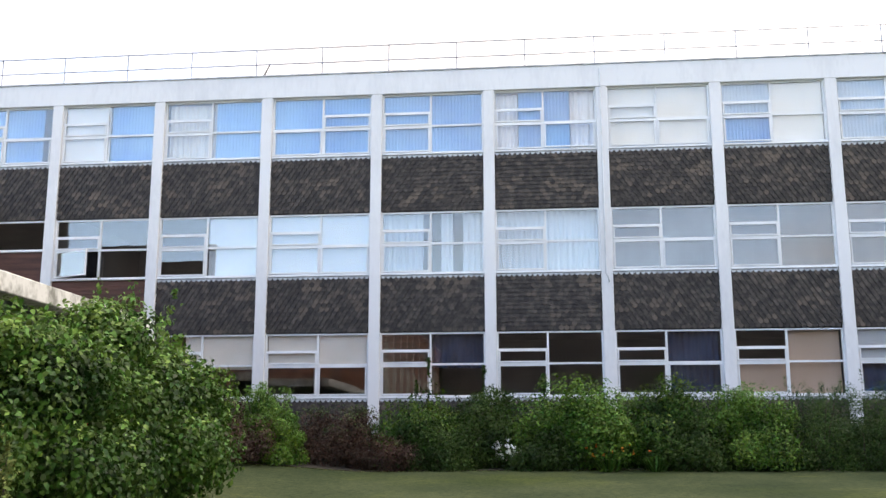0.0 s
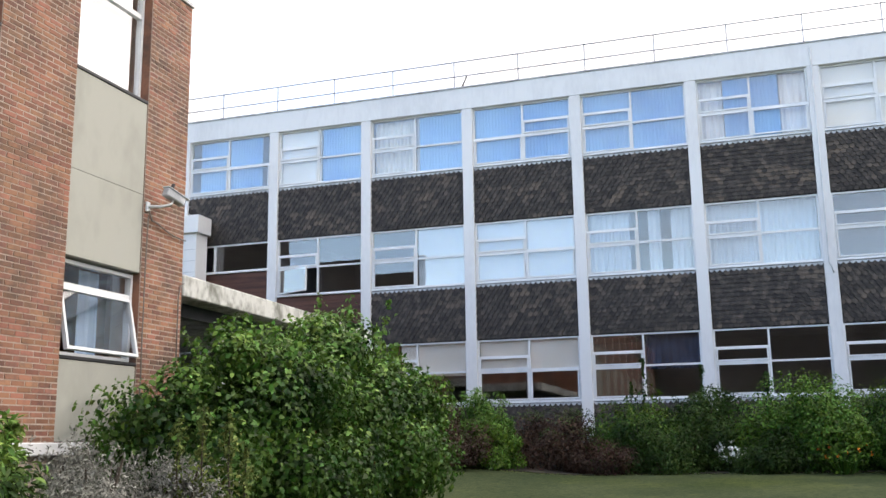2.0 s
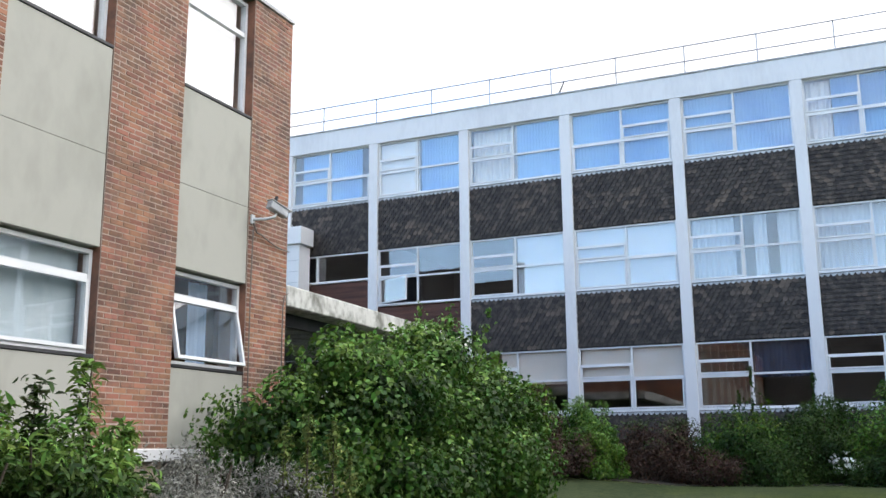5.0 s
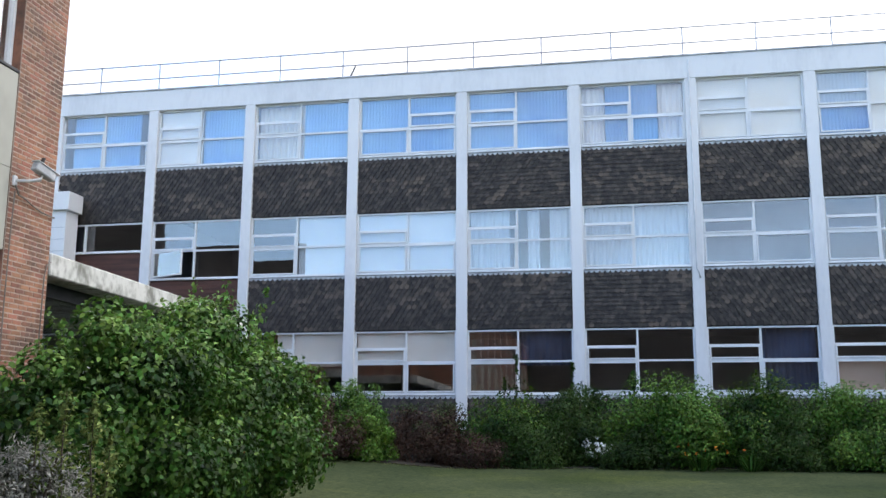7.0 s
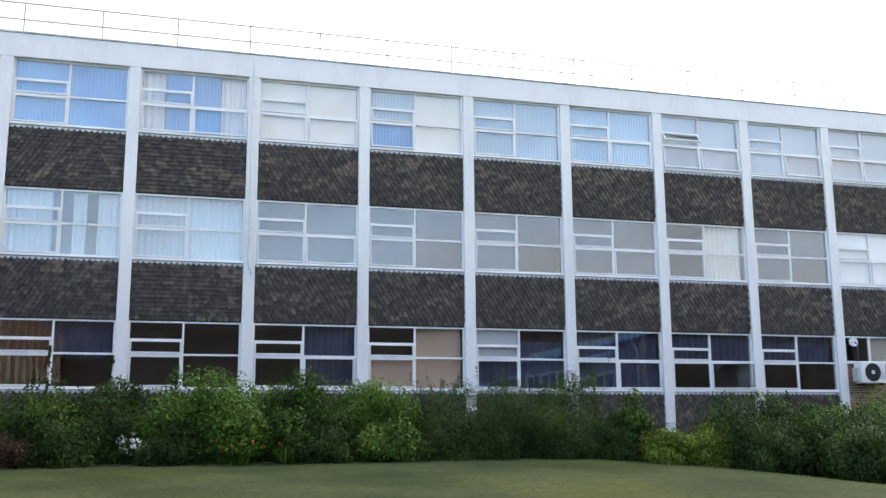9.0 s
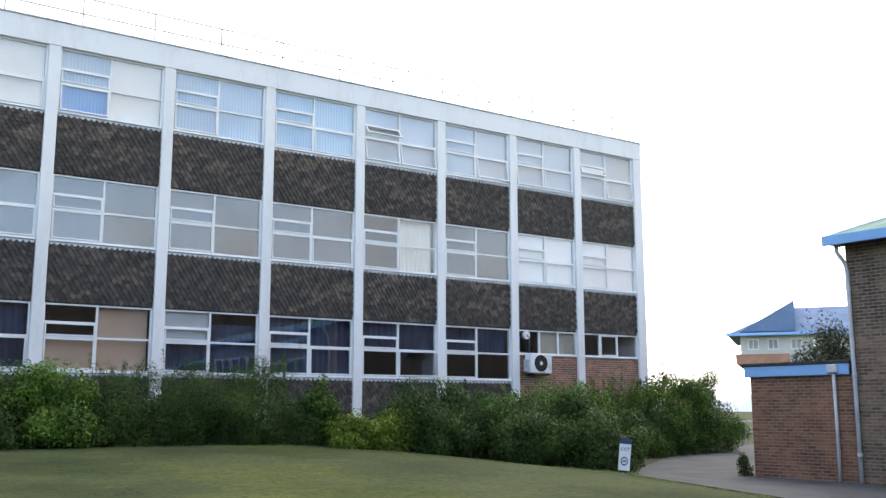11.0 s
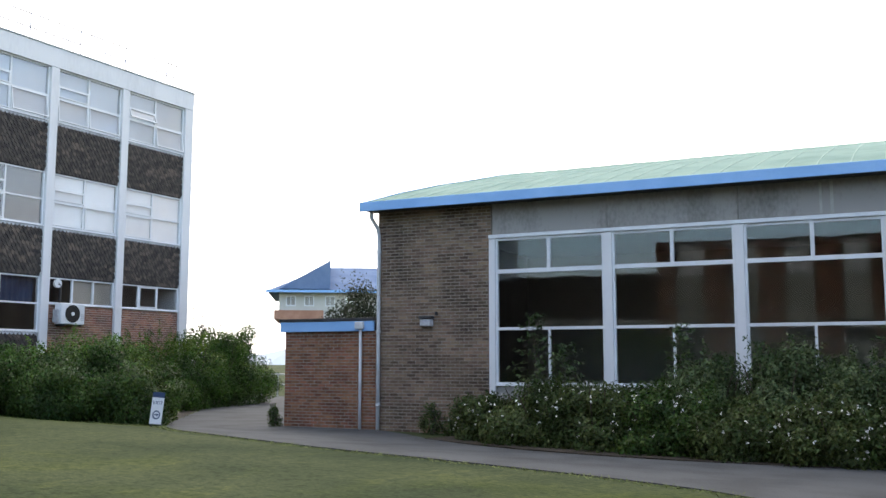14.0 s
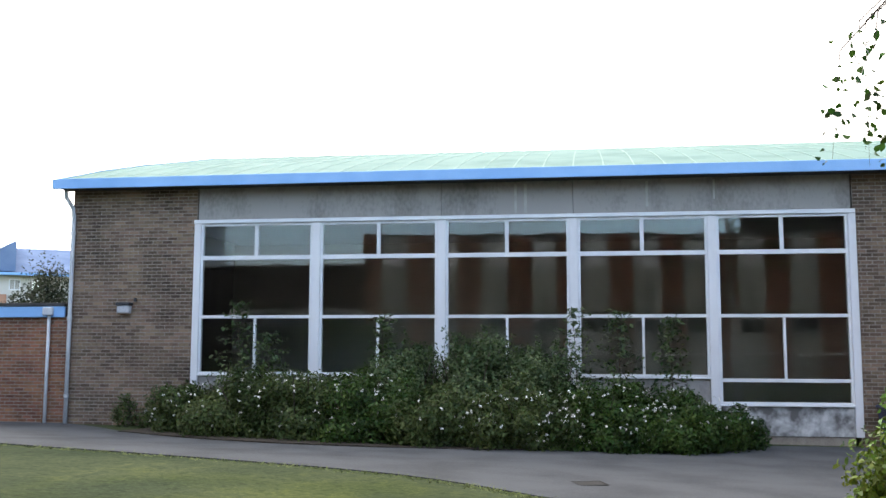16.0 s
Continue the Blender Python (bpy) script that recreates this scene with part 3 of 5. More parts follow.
def tile_panel(parent, u0, u1, v0, v1, face, single=False, seed=0):
    """Hung clay tiles with pointed tails, lapped row on row, under a scalloped flashing."""
    rng = random.Random(seed)
    back = part("tile_panel", boxes((u0, u1, face + 0.03, face + 0.2, v0, v1)), FELT, parent, "hung dark brown clay tiles with pointed tails")
    rows, cols = max(2, round((v1 - v0 - 0.06) / 0.112)), round((u1 - u0) / 0.139)
    su, sv = (u1 - u0) / cols, (v1 - v0 - 0.075) / rows
    vs, fs, shape = [], [], tile_verts()
    for j in range(rows):
        shift = 0.5 * (j % 2)
        for i in range(cols):
            u, v = u0 + (i + 0.25 + shift) * su + rng.uniform(-0.003, 0.003), v0 + j * sv + rng.uniform(-0.004, 0.004)
            y = face + rng.uniform(-0.005, 0.004)
            if single:
                ob = new("tile", tile_one)
                ob.parent = back
                ob.location = (u, y, v)
            else:
                k = len(vs)
                vs += [(u + a, y + b, v + c) for a, b, c in shape]
                fs += [tuple(k + q for q in f) for f in TILE_FACES]
    if vs:
        raw("tile_hanging", vs, fs, TILE, back, kind="stuff")
    # flashing: a strip with a scalloped lower edge
    n = cols
    vs, fs = [], []
    for i in range(n * 4 + 1):
        u = u0 + (u1 - u0) * i / (n * 4)
        low = v1 - 0.028 - 0.062 * abs(math.sin(math.pi * i / 4))
        vs += [(u, face - 0.036, low), (u, face - 0.028, v1 - 0.01), (u, face + 0.03, v1)]
        if i:
            k = 3 * i
            fs += [(k - 3, k, k + 1, k - 2), (k - 2, k + 1, k + 2, k - 1)]
    raw("flashing", vs, fs, LEAD, back, "pale scalloped flashing")
    return back


def ring(u0, u1, v0, v1, y0, y1, bar):
    """A rectangular frame in one piece."""
    bm = bmesh.new()
    loops = [[bm.verts.new((u, y, v)) for u, v in ((a, c), (b, c), (b, d), (a, d))] for y in (y0, y1) for a, b, c, d in ((u0, u1, v0, v1), (u0 + bar, u1 - bar, v0 + bar, v1 - bar))]
    for p, q in ((0, 1), (2, 0), (1, 3), (3, 2)):
        for i in range(4):
            j = (i + 1) % 4
            bm.faces.new((loops[p][i], loops[p][j], loops[q][j], loops[q][i]))
    return bm


def sash_bm(w, h, bar=0.036, deep=0.05):
    """An opening light hung from its upper edge: a frame about the origin at its top left."""
    return ring(0, w, -h, 0, 0, deep, bar)


def window(parent, u0, u1, v0, v1, face, uprights, rails, cells, glass, bar=0.042, deep=0.08, sill=0.06, name="window", label=""):
    """uprights: (u, from, to, width); rails: (v, from, to, width); cells: (u0, u1, v0, v1, kind, degrees) with kind 'p' a fixed pane, 's' a top-hung light, 'c' a side-hung one."""
    frame_ob = part(name, ring(u0, u1, v0, v1, face, face + deep, bar), FRAME, parent, label)
    for u, a, b, w in uprights:
        part("mullion", boxes((u - w / 2, u + w / 2, face + 0.003, face + deep - 0.003, a, b)), FRAME, frame_ob)
    for v, a, b, w in rails:
        part("transom", boxes((a, b, face + 0.006, face + deep - 0.006, v - w / 2, v + w / 2)), FRAME, frame_ob)
    if sill:
        part("sill", boxes((u0 - 0.01, u1 + 0.01, face - sill, face + 0.02, v0 - 0.035, v0 - 0.002), bevel=0.006), FRAME, frame_ob)
    for a, b, c, d, kind, angle in cells:
        if kind == "p":
            part("pane", boxes((a - 0.01, b + 0.01, face + 0.035, face + 0.041, c - 0.01, d + 0.01)), glass, frame_ob).visible_shadow = False
            continue
        m = Matrix.Translation((a, face - 0.014, d)) @ (pose(0, 0, 0, -angle) if kind == "s" else pose(0, 0, 0, 0, 0, -angle))
        s = part("sash", sash_bm(b - a, d - c), FRAME, frame_ob)
        s.matrix_local = m
        g = part("pane", boxes((0.03, b - a - 0.03, 0.02, 0.026, c - d + 0.03, -0.03)), glass, frame_ob)
        g.matrix_local, g.visible_shadow = m, False
    return frame_ob


def cloth(name, parent_m, u0, u1, v0, v1, y, mat, label, fold=0.03, pitch=0.16, category="curtain"):
    """A hanging sheet with upright folds."""
    n = max(8, int((u1 - u0) / pitch * 6))
    rng = random.Random(int(u0 * 37 + v0 * 11))
    vs, fs = [], []
    for i in range(n + 1):
        u = u0 + (u1 - u0) * i / n
        d = fold * math.sin(i * math.pi / 3 + rng.uniform(-0.4, 0.4))
        vs += [(u, y + d, v0), (u, y + d * 0.6, v1), (u, y + d + 0.006, v0), (u, y + d * 0.6 + 0.006, v1)]
        if i:
            k = 4 * i
            fs += [(k - 4, k, k + 1, k - 3), (k - 2, k - 1, k + 3, k + 2), (k - 4, k - 2, k + 2, k), (k - 3, k + 1, k + 3, k - 1)]
    ob = raw(name, vs, fs, mat)
    ob.matrix_world = parent_m
    return tagged(ob, label, category)


# ---- the long three-storey block ----
BLOCK = thing("classroom_block", "three-storey white-framed block with hung brown tiles", "building")
IDENT = Matrix.Identity(4)
PX = [-16.55, -13.47, -10.47, -7.38, -4.30, -1.23, 1.81, 4.80, 7.78, 10.73, 13.70, 16.66, 19.58, 22.45, 25.42]
FACE, HALF = 24.90, 0.150
ROOF_Z, HEADS, SILLS, RAILS, SUBS = 11.46, (4.22, 7.47, 10.80), (2.55, 5.79, 9.10), (3.39, 6.60, 9.88), (3.76, 6.98, 10.27)
for i, x in enumerate(PX):
    low = gz(x, 24.9) - 0.1
    w = HALF if i < 14 else 0.20
    part("pillar", boxes((x - w, x + w, FACE, FACE + 0.28, low, 10.80), bevel=0.012), WHITE, BLOCK)
part("parapet", boxes((-30, 25.63, FACE - 0.004, FACE + 0.30, 10.802, ROOF_Z - 0.03), bevel=0.01), WHITE, BLOCK, "painted white parapet band")
part("coping", boxes((-30, 25.67, FACE - 0.035, FACE + 0.34, ROOF_Z - 0.03, ROOF_Z + 0.015), bevel=0.008), LEAD, BLOCK, "thin grey metal coping")
part("roof", boxes((-30, 25.55, FACE + 0.32, 37.0, 11.05, 11.25)), LEAD, BLOCK)
part("wall", boxes((25.26, 25.63, FACE + 0.29, 37.0, -0.5, 11.04)), WHITE, BLOCK)
part("wall", boxes((-30, 25.25, 36.7, 37.0, -0.5, 11.04)), WHITE, BLOCK)
part("wall", boxes((-30, -29.7, FACE + 0.3, 36.6, -0.5, 11.04)), WHITE, BLOCK)
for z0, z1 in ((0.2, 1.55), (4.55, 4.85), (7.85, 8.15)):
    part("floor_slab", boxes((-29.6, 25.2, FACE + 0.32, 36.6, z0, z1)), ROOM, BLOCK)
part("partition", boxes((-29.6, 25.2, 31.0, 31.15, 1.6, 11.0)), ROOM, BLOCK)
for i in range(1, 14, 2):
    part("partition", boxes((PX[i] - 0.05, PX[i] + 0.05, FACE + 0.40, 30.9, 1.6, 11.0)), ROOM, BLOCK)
part("wall", boxes((-29.9, -16.8, FACE + 0.02, FACE + 0.28, -0.3, 10.79)), WHITE, BLOCK)

TOP_OPEN = {7: {2: 4}, 10: {1: 38, 2: 9, 3: 9}, 11: {3: 9}, 12: {2: 5, 3: 5}, 13: {1: 22, 3: 8}, 5: {3: 5}}
for b in range(14):
    u0, u1 = PX[b] + HALF + 0.002, PX[b + 1] - HALF - 0.002
    if b == 13:
        u1 -= 0.05
    mid = (u0 + u1) / 2 + (-0.05 if b != 3 else 0.03)
    wf = FACE + 0.10
    # backing between the storeys
    for k, (z0, z1) in enumerate(((HEADS[0], SILLS[1]), (HEADS[1], SILLS[2]))):
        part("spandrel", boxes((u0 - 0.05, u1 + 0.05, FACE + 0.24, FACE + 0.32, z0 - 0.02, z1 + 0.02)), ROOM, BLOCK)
        if k == 0 and b in (0, 1):
            brd = part("boarding", boxes((u0, u1, FACE + 0.10, FACE + 0.23, z0, z1 - 0.04)), BOARD, BLOCK, "dark red horizontal boarding")
            z = z0
            while z < z1 - 0.12:
                bm = boxes((u0, u1, 0, 0.022, 0, 0.118))
                for v in bm.verts:
                    v.co.y += FACE + 0.075 + (0.018 if v.co.z > 0.05 else 0)
                    v.co.z += z
                part("board", bm, BOARD, brd)
                z += 0.105
        else:
            tile_panel(BLOCK, u0, u1, z0 + 0.01, z1 - 0.037, FACE + 0.10, single=(k == 1 and b == 5), seed=b * 10 + k)
    if b < 12:
        part("spandrel", boxes((u0 - 0.05, u1 + 0.05, FACE + 0.24, FACE + 0.32, gz(mid, 24.9) - 0.1, SILLS[0])), ROOM, BLOCK)
        if 2 <= b:
            tile_panel(BLOCK, u0, u1, gz(mid, 24.9), SILLS[0] - 0.037, FACE + 0.10, seed=b * 10 + 7)
    for k in range(3):
        v0, v1, r, s = SILLS[k], HEADS[k], RAILS[k], SUBS[k]
        if k == 0 and b >= 12:
            base = gz(mid, 24.9) - 0.1
            part("wall", boxes((u0, u1, FACE + 0.21, FACE + 0.32, base, 3.40)), ROOM, BLOCK)
            brick_part = part("brick_panel", boxes((u0, u1, FACE + 0.18, FACE + 0.20, base, 3.40)), MORTAR, BLOCK, "orange brick panel")
            brickwork(brick_part, u0, u1, base, 3.36, FACE + 0.09, RED_BRICK, RED_BRICK_REST, MORTAR, back=0.08)
            cuts = (0.36, 0.68) if b == 12 else (0.30, 0.62)
            ups = [(u0 + (u1 - u0) * c, 3.44, v1 - 0.04, 0.06) for c in cuts]
            edges = [u0 + 0.05, *(u[0] for u in ups), u1 - 0.05]
            window(BLOCK, u0, u1, 3.42, v1, wf, ups, [], [(p + 0.03, q - 0.03, 3.47, v1 - 0.05, "s" if (b, n) == (13, 1) else "p", 0) for n, (p, q) in enumerate(zip(edges, edges[1:]))], GLASS, sill=0.05)
            continue
        if k == 1 and b == 0:
            window(BLOCK, u0, u1, 6.62, v1, wf, [(u0 + 0.95, 6.66, v1 - 0.05, 0.06)], [], [(u0 + 0.05, u0 + 0.92, 6.67, v1 - 0.05, "p", 0), (u0 + 0.98, u1 - 0.05, 6.67, v1 - 0.05, "p", 0)], GLASS)
            part("boarding", boxes((u0, u1, FACE + 0.09, FACE + 0.23, 5.70, 6.58)), BOARD, BLOCK)
            continue
        flip = (b, k) == (3, 2)
        L, R = (u0 + 0.05, mid - 0.03), (mid + 0.03, u1 - 0.05)
        if flip:
            L, R = R, L
        opened = TOP_OPEN.get(b, {}) if k == 2 else {}
        cells = [(L[0], L[1], s + 0.025, v1 - 0.05, "p", 0), (L[0], L[1], r + 0.03, s - 0.02, "s", opened.get(1, 1.0)), (L[0], L[1], v0 + 0.05, r - 0.03, "s", opened.get(2, 0.8)),
                 (R[0], R[1], v0 + 0.05, r - 0.03, "s" if 3 in opened or b % 3 == 0 else "p", opened.get(3, 0.8)), (R[0], R[1], r + 0.03, v1 - 0.05, "p", 0)]
        if (b, k) == (1, 1):
            cells[2] = (L[0], L[1], v0 + 0.05, r - 0.03, "c", 24)
        if (b, k) == (10, 0):
            cells[3] = (R[0], R[1], v0 + 0.05, r - 0.03, "c", 12)
        window(BLOCK, u0, u1, v0, v1, wf, [(mid, v0 + 0.04, v1 - 0.04, 0.05)], [(r, u0 + 0.04, u1 - 0.04, 0.05), (s, L[0] - 0.01, L[1] + 0.01, 0.04)], cells, GLASS)


TAN_GREY = material("pale_tan_cloth", (0.40, 0.36, 0.31), (0.52, 0.47, 0.40), scale=1.2, rough=0.9, bump=0.0)


def hang(b, k, a, c, mat, label, fold=0.03, pitch=0.16, z0=None, z1=None, name="curtain"):
    """A curtain, blind or sheet of painted reflection behind the window of bay b on storey k, from share a to share c
    of its width.
    """
    u0, u1 = PX[b] + 0.2, PX[b + 1] - 0.2
    w = u1 - u0
    cloth(name, IDENT, u0 + a * w, u0 + c * w, z0 or SILLS[k] - 0.05, z1 or HEADS[k] - 0.02, FACE + (0.20 if name == "blind" else 0.34), mat, label, fold, pitch, "blind" if name == "blind" else "curtain")


# slat blinds that also carry, in their blue, the sky mirrored in the panes
VB = "blue slats behind a window, coloured as mirrored sky"
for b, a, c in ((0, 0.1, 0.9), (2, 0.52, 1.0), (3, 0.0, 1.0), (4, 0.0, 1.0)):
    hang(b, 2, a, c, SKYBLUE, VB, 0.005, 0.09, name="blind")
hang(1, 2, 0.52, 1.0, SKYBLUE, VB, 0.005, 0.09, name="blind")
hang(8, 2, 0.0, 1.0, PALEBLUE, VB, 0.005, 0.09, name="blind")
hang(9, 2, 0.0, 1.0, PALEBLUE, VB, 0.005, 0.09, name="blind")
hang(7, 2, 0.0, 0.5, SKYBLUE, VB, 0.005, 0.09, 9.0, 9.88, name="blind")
# this cream sheet stands for cloud reflected in the left panes
hang(1, 2, 0.0, 0.5, CREAM, "cream sheet for mirrored cloud over half a window", 0.004, 0.5, name="blind")
hang(2, 2, 0.0, 0.5, CREAM, "cream curtain drawn over half a window")
hang(5, 2, 0.0, 0.22, CLOTH, "white curtain gathered beside a window")
hang(5, 2, 0.76, 1.0, CLOTH, "white curtain gathered beside a window")
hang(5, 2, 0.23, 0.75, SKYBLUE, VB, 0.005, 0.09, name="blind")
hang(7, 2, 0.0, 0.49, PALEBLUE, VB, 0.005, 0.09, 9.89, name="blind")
# cream and pale grey sheets in place of cloud and sky reflected here
for b in (6, 7):
    hang(b, 2, 0.0 if b == 6 else 0.5, 1.0, CREAM, "cream sheet for cloud mirrored in a window", 0.004, 0.5, name="blind")
for b in (10, 11, 12, 13):
    hang(b, 2, 0.0, 1.0, GREYCLOTH, "pale grey sheet for sky mirrored in a window", 0.004, 0.5, name="blind")
hang(2, 1, 0.5, 1.0, PALECLOTH, "white roller blind drawn over half a window", 0.004, 0.5, name="blind")
hang(3, 1, 0.0, 1.0, PALECLOTH, "white roller blind drawn down", 0.004, 0.5, name="blind")
for a, c in ((0.0, 0.40), (0.58, 0.70), (0.80, 1.0)):
    hang(4, 1, a, c, PALECLOTH, "white curtain with gaps, half drawn")
hang(5, 1, 0.0, 1.0, PALECLOTH, "white curtain drawn across a window")
hang(7, 1, 0.44, 0.54, CREAM, "cream curtain gathered at mid window")
hang(10, 1, 0.55, 1.0, CREAM, "cream curtain drawn over half a window")
# sheets standing for the clouds reflected in these middle-storey panes
for b in (6, 7, 8, 9, 11):
    hang(b, 1, 0.0, 1.0, SLATE, "slate-blue sheet painted as clouds mirrored in the window", 0.004, 0.5, name="blind")
for b in (12, 13):
    hang(b, 1, 0.0, 1.0, CLOTH, "white roller blind drawn down", 0.004, 0.5, name="blind")
hang(3, 0, 0.0, 1.0, CREAM, "cream blind half drawn", 0.004, 0.5, 3.35, name="blind")
for b in (10, 11):
    hang(b, 0, 0.0, 1.0, NAVY, "navy curtain gathered high in a window", 0.03, 0.2, 3.42)
hang(2, 0, 0.3, 1.0, CREAM, "cream blind half drawn", 0.004, 0.5, 3.3, name="blind")
hang(4, 0, 0.5, 1.0, NAVY, "navy curtain drawn over half a window", 0.03, 0.2, 3.3)
hang(6, 0, 0.5, 1.0, NAVY, "navy curtain drawn over half a window")
hang(7, 0, 0.5, 1.0, TAN, "tan pin board standing behind a window", 0.0, 0.5, name="pin_board")
hang(7, 0, 0.0, 0.5, TAN, "tan pin board standing behind a window", 0.0, 0.5, 2.4, 3.38, name="pin_board")
for b in (8, 9):
    hang(b, 0, 0.0, 1.0, NAVY, "navy curtain drawn across a window", 0.03, 0.2, 2.4, 3.9 if b == 8 else None)

# pale sheet in place of the sky reflected in the upper left panes
hang(8, 0, 0.0, 0.49, GREYCLOTH, "pale grey sheet for sky mirrored in the upper half of a window", 0.004, 0.5, 3.40, name="blind")
hang(12, 0, 0.38, 1.0, TAN_GREY, "pale tan blind drawn over part of a window", 0.004, 0.5, 3.42, name="blind")

# roof rail
rail = thing("roof_rail", "thin galvanised double guard rail along the roof", "railing", pose(0, FACE + 0.55, 11.25))
post_x = [-17.5 + 1.92 * i for i in range(23)]
for x in post_x:
    part("post", tube(bmesh.new(), [(x, 0, 0), (x, 0, 1.24)], 0.019, 6), STEEL, rail)
for z in (0.76, 1.21):
    part("bar", tube(bmesh.new(), [(-18, -0.02, z), (25.3, -0.02, z)], 0.018, 6), STEEL, rail)
part("strut", tube(bmesh.new(), [(-7.62, -0.30, 0.22), (-7.58, -0.16, 0.45), (-7.50, -0.02, 0.76)], [0.05, 0.025, 0.02], 6), DARK, rail, "dark bracket below the lower bar")
# rain pipe on the pillar between the fifth and sixth bays
down = thing("rain_pipe", "thin white rain pipe with a bent foot on a pillar", "pipe")
part("pipe", tube(bmesh.new(), [(PX[6] - 0.03, FACE - 0.04, 11.3), (PX[6] - 0.03, FACE - 0.04, 5.7), (PX[6] + 0.02, FACE - 0.06, 5.6), (PX[6] + 0.05, FACE - 0.04, 5.45)], 0.02, 8), PIPE, down, smooth=True)


# ---- the brick block with concrete panels ----
WEST = thing("brick_block", "two-storey orange brick block with concrete panels", "building", pose(-6.92, 0, 0, 0, 0, 90))
W_TOP = 7.36
edges = [(9.58, 10.45), (7.14, 8.27), (4.66, 5.80), (2.20, 3.34), (-0.26, 0.88), (-2.72, -1.58), (-5.18, -4.04), (-7.64, -6.50), (-10.10, -8.96), (-12.56, -11.42), (-15.02, -13.88), (-17.48, -16.34)]
for n, (a, b) in enumerate(edges):
    if n < 3:
        pier = part("pier", boxes((a + 0.01, b - 0.01, 0.06, 0.40, 0.4, W_TOP)), MORTAR, WEST, "orange-red brick pier")
        brickwork(pier, a, b, 1.63, W_TOP - 0.01, 0.0, RED_BRICK, RED_BRICK_REST, MORTAR, singles=(1.9, 8.0) if n == 1 else None, back=0.055, course=0.0605, pitch=0.188)
        if n == 0:
            bm = boxes((b - 0.05, b - 0.004, 0.10, 1.1, 0.6, W_TOP - 0.01))
            part("return_wall", bm, RED_BRICK_REST, pier)
        # side faces of the pier beside the set-back windows
        part("reveal", boxes((a - 0.0, a + 0.05, 0.012, 0.22, 1.64, W_TOP - 0.02)), RED_BRICK_REST, pier)
        part("reveal", boxes((b - 0.05, b, 0.012, 0.22, 1.64, W_TOP - 0.02)), RED_BRICK_REST, pier)
    else:
        part("pier", boxes((a, b, 0.0, 0.40, 0.0, W_TOP)), RED_BRICK_REST, WEST)
for n in range(len(edges) - 1):
    a, b = edges[n + 1][1] + 0.003, edges[n][0] - 0.003
    for z0, z1 in ((1.64, 2.49), (3.60, 4.557), (4.560, 5.70)):
        part("concrete_panel", boxes((a, b, 0.014, 0.30, z0, z1), bevel=0.004), CONCRETE, WEST, "grey cast concrete panel with a stained seam")
    for v in (2.495, 5.705):
        part("slate_sill", boxes((a, b, 0.0, 0.30, v, v + 0.035), bevel=0.004), DARK, WEST, "thin dark slate sill")
    mid = (a + b) / 2
    open_n = 12 if n == 0 else 1
    window(WEST, a + 0.004, b - 0.004, 2.535, 3.575, 0.10, [], [(3.30, a + 0.05, b - 0.05, 0.05)], [(a + 0.05, b - 0.05, 3.33, 3.53, "p", 0), (a + 0.04, b - 0.04, 2.58, 3.275, "s", open_n)], GLASS, sill=0)
    window(WEST, a + 0.004, b - 0.004, 5.745, 7.30, 0.12, [], [(6.85, a + 0.05, b - 0.05, 0.06)], [(a + 0.05, b - 0.05, 6.88, 7.25, "p", 0), (a + 0.05, b - 0.05, 5.79, 6.82, "p", 0)], GLASS, sill=0)
    cloth("blind", WEST.matrix_world, a + 0.06, b - 0.06, 5.78, 7.27, 0.26, CLOTH, "white roller blind drawn fully down", 0.0, 0.5, "blind")
    cloth("curtain", WEST.matrix_world, mid + 0.0, mid + 0.36, 2.55, 3.55, 0.34, material("pale_blue_cloth", (0.30, 0.42, 0.60), (0.42, 0.54, 0.70), rough=0.9, bump=0), "pale blue curtain gathered behind a window") if n == 0 else None
    if n == 1:
        cloth("curtain", WEST.matrix_world, a + 0.05, b - 0.05, 2.55, 3.55, 0.24, material("pale_grey_blue_cloth", (0.44, 0.55, 0.6), (0.62, 0.71, 0.75), scale=1.2, rough=0.9, bump=0), "pale grey-blue curtain drawn across a window", 0.012, 0.3)
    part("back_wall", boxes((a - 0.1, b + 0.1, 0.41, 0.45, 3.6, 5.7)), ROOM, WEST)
part("plinth", boxes((-17.5, 10.46, -0.03, 0.40, 1.50, 1.63), bevel=0.008), WHITE, WEST, "white painted plinth ledge")
part("footing", boxes((-17.5, 10.40, 0.10, 0.40, -0.2, 1.50)), CONCRETE, WEST)
part("fascia", boxes((-17.5, 10.47, -0.025, 0.60, W_TOP, W_TOP + 0.05), bevel=0.006), LEAD, WEST, "thin grey roof edge")
part("roof", boxes((-17.5, 10.45, 0.62, 9.0, W_TOP - 0.1, W_TOP + 0.1)), LEAD, WEST)
part("wall", boxes((-17.5, 10.40, 8.8, 9.0, -0.2, W_TOP - 0.12)), RED_BRICK_REST, WEST)
part("wall", boxes((10.20, 10.395, 1.1, 8.7, -0.2, W_TOP - 0.12)), RED_BRICK_REST, WEST)
part("wall", boxes((-17.5, -17.3, 0.45, 8.7, -0.2, W_TOP - 0.12)), RED_BRICK_REST, WEST)
part("floor_slab", boxes((-17.2, 10.1, 0.46, 8.7, 1.3, 1.5)), ROOM, WEST)
part("floor_slab", boxes((-17.2, 10.1, 0.46, 8.7, 4.4, 4.7)), ROOM, WEST)
part("partition", boxes((-17.2, 10.1, 4.0, 4.1, 1.5, 7.2)), ROOM, WEST)

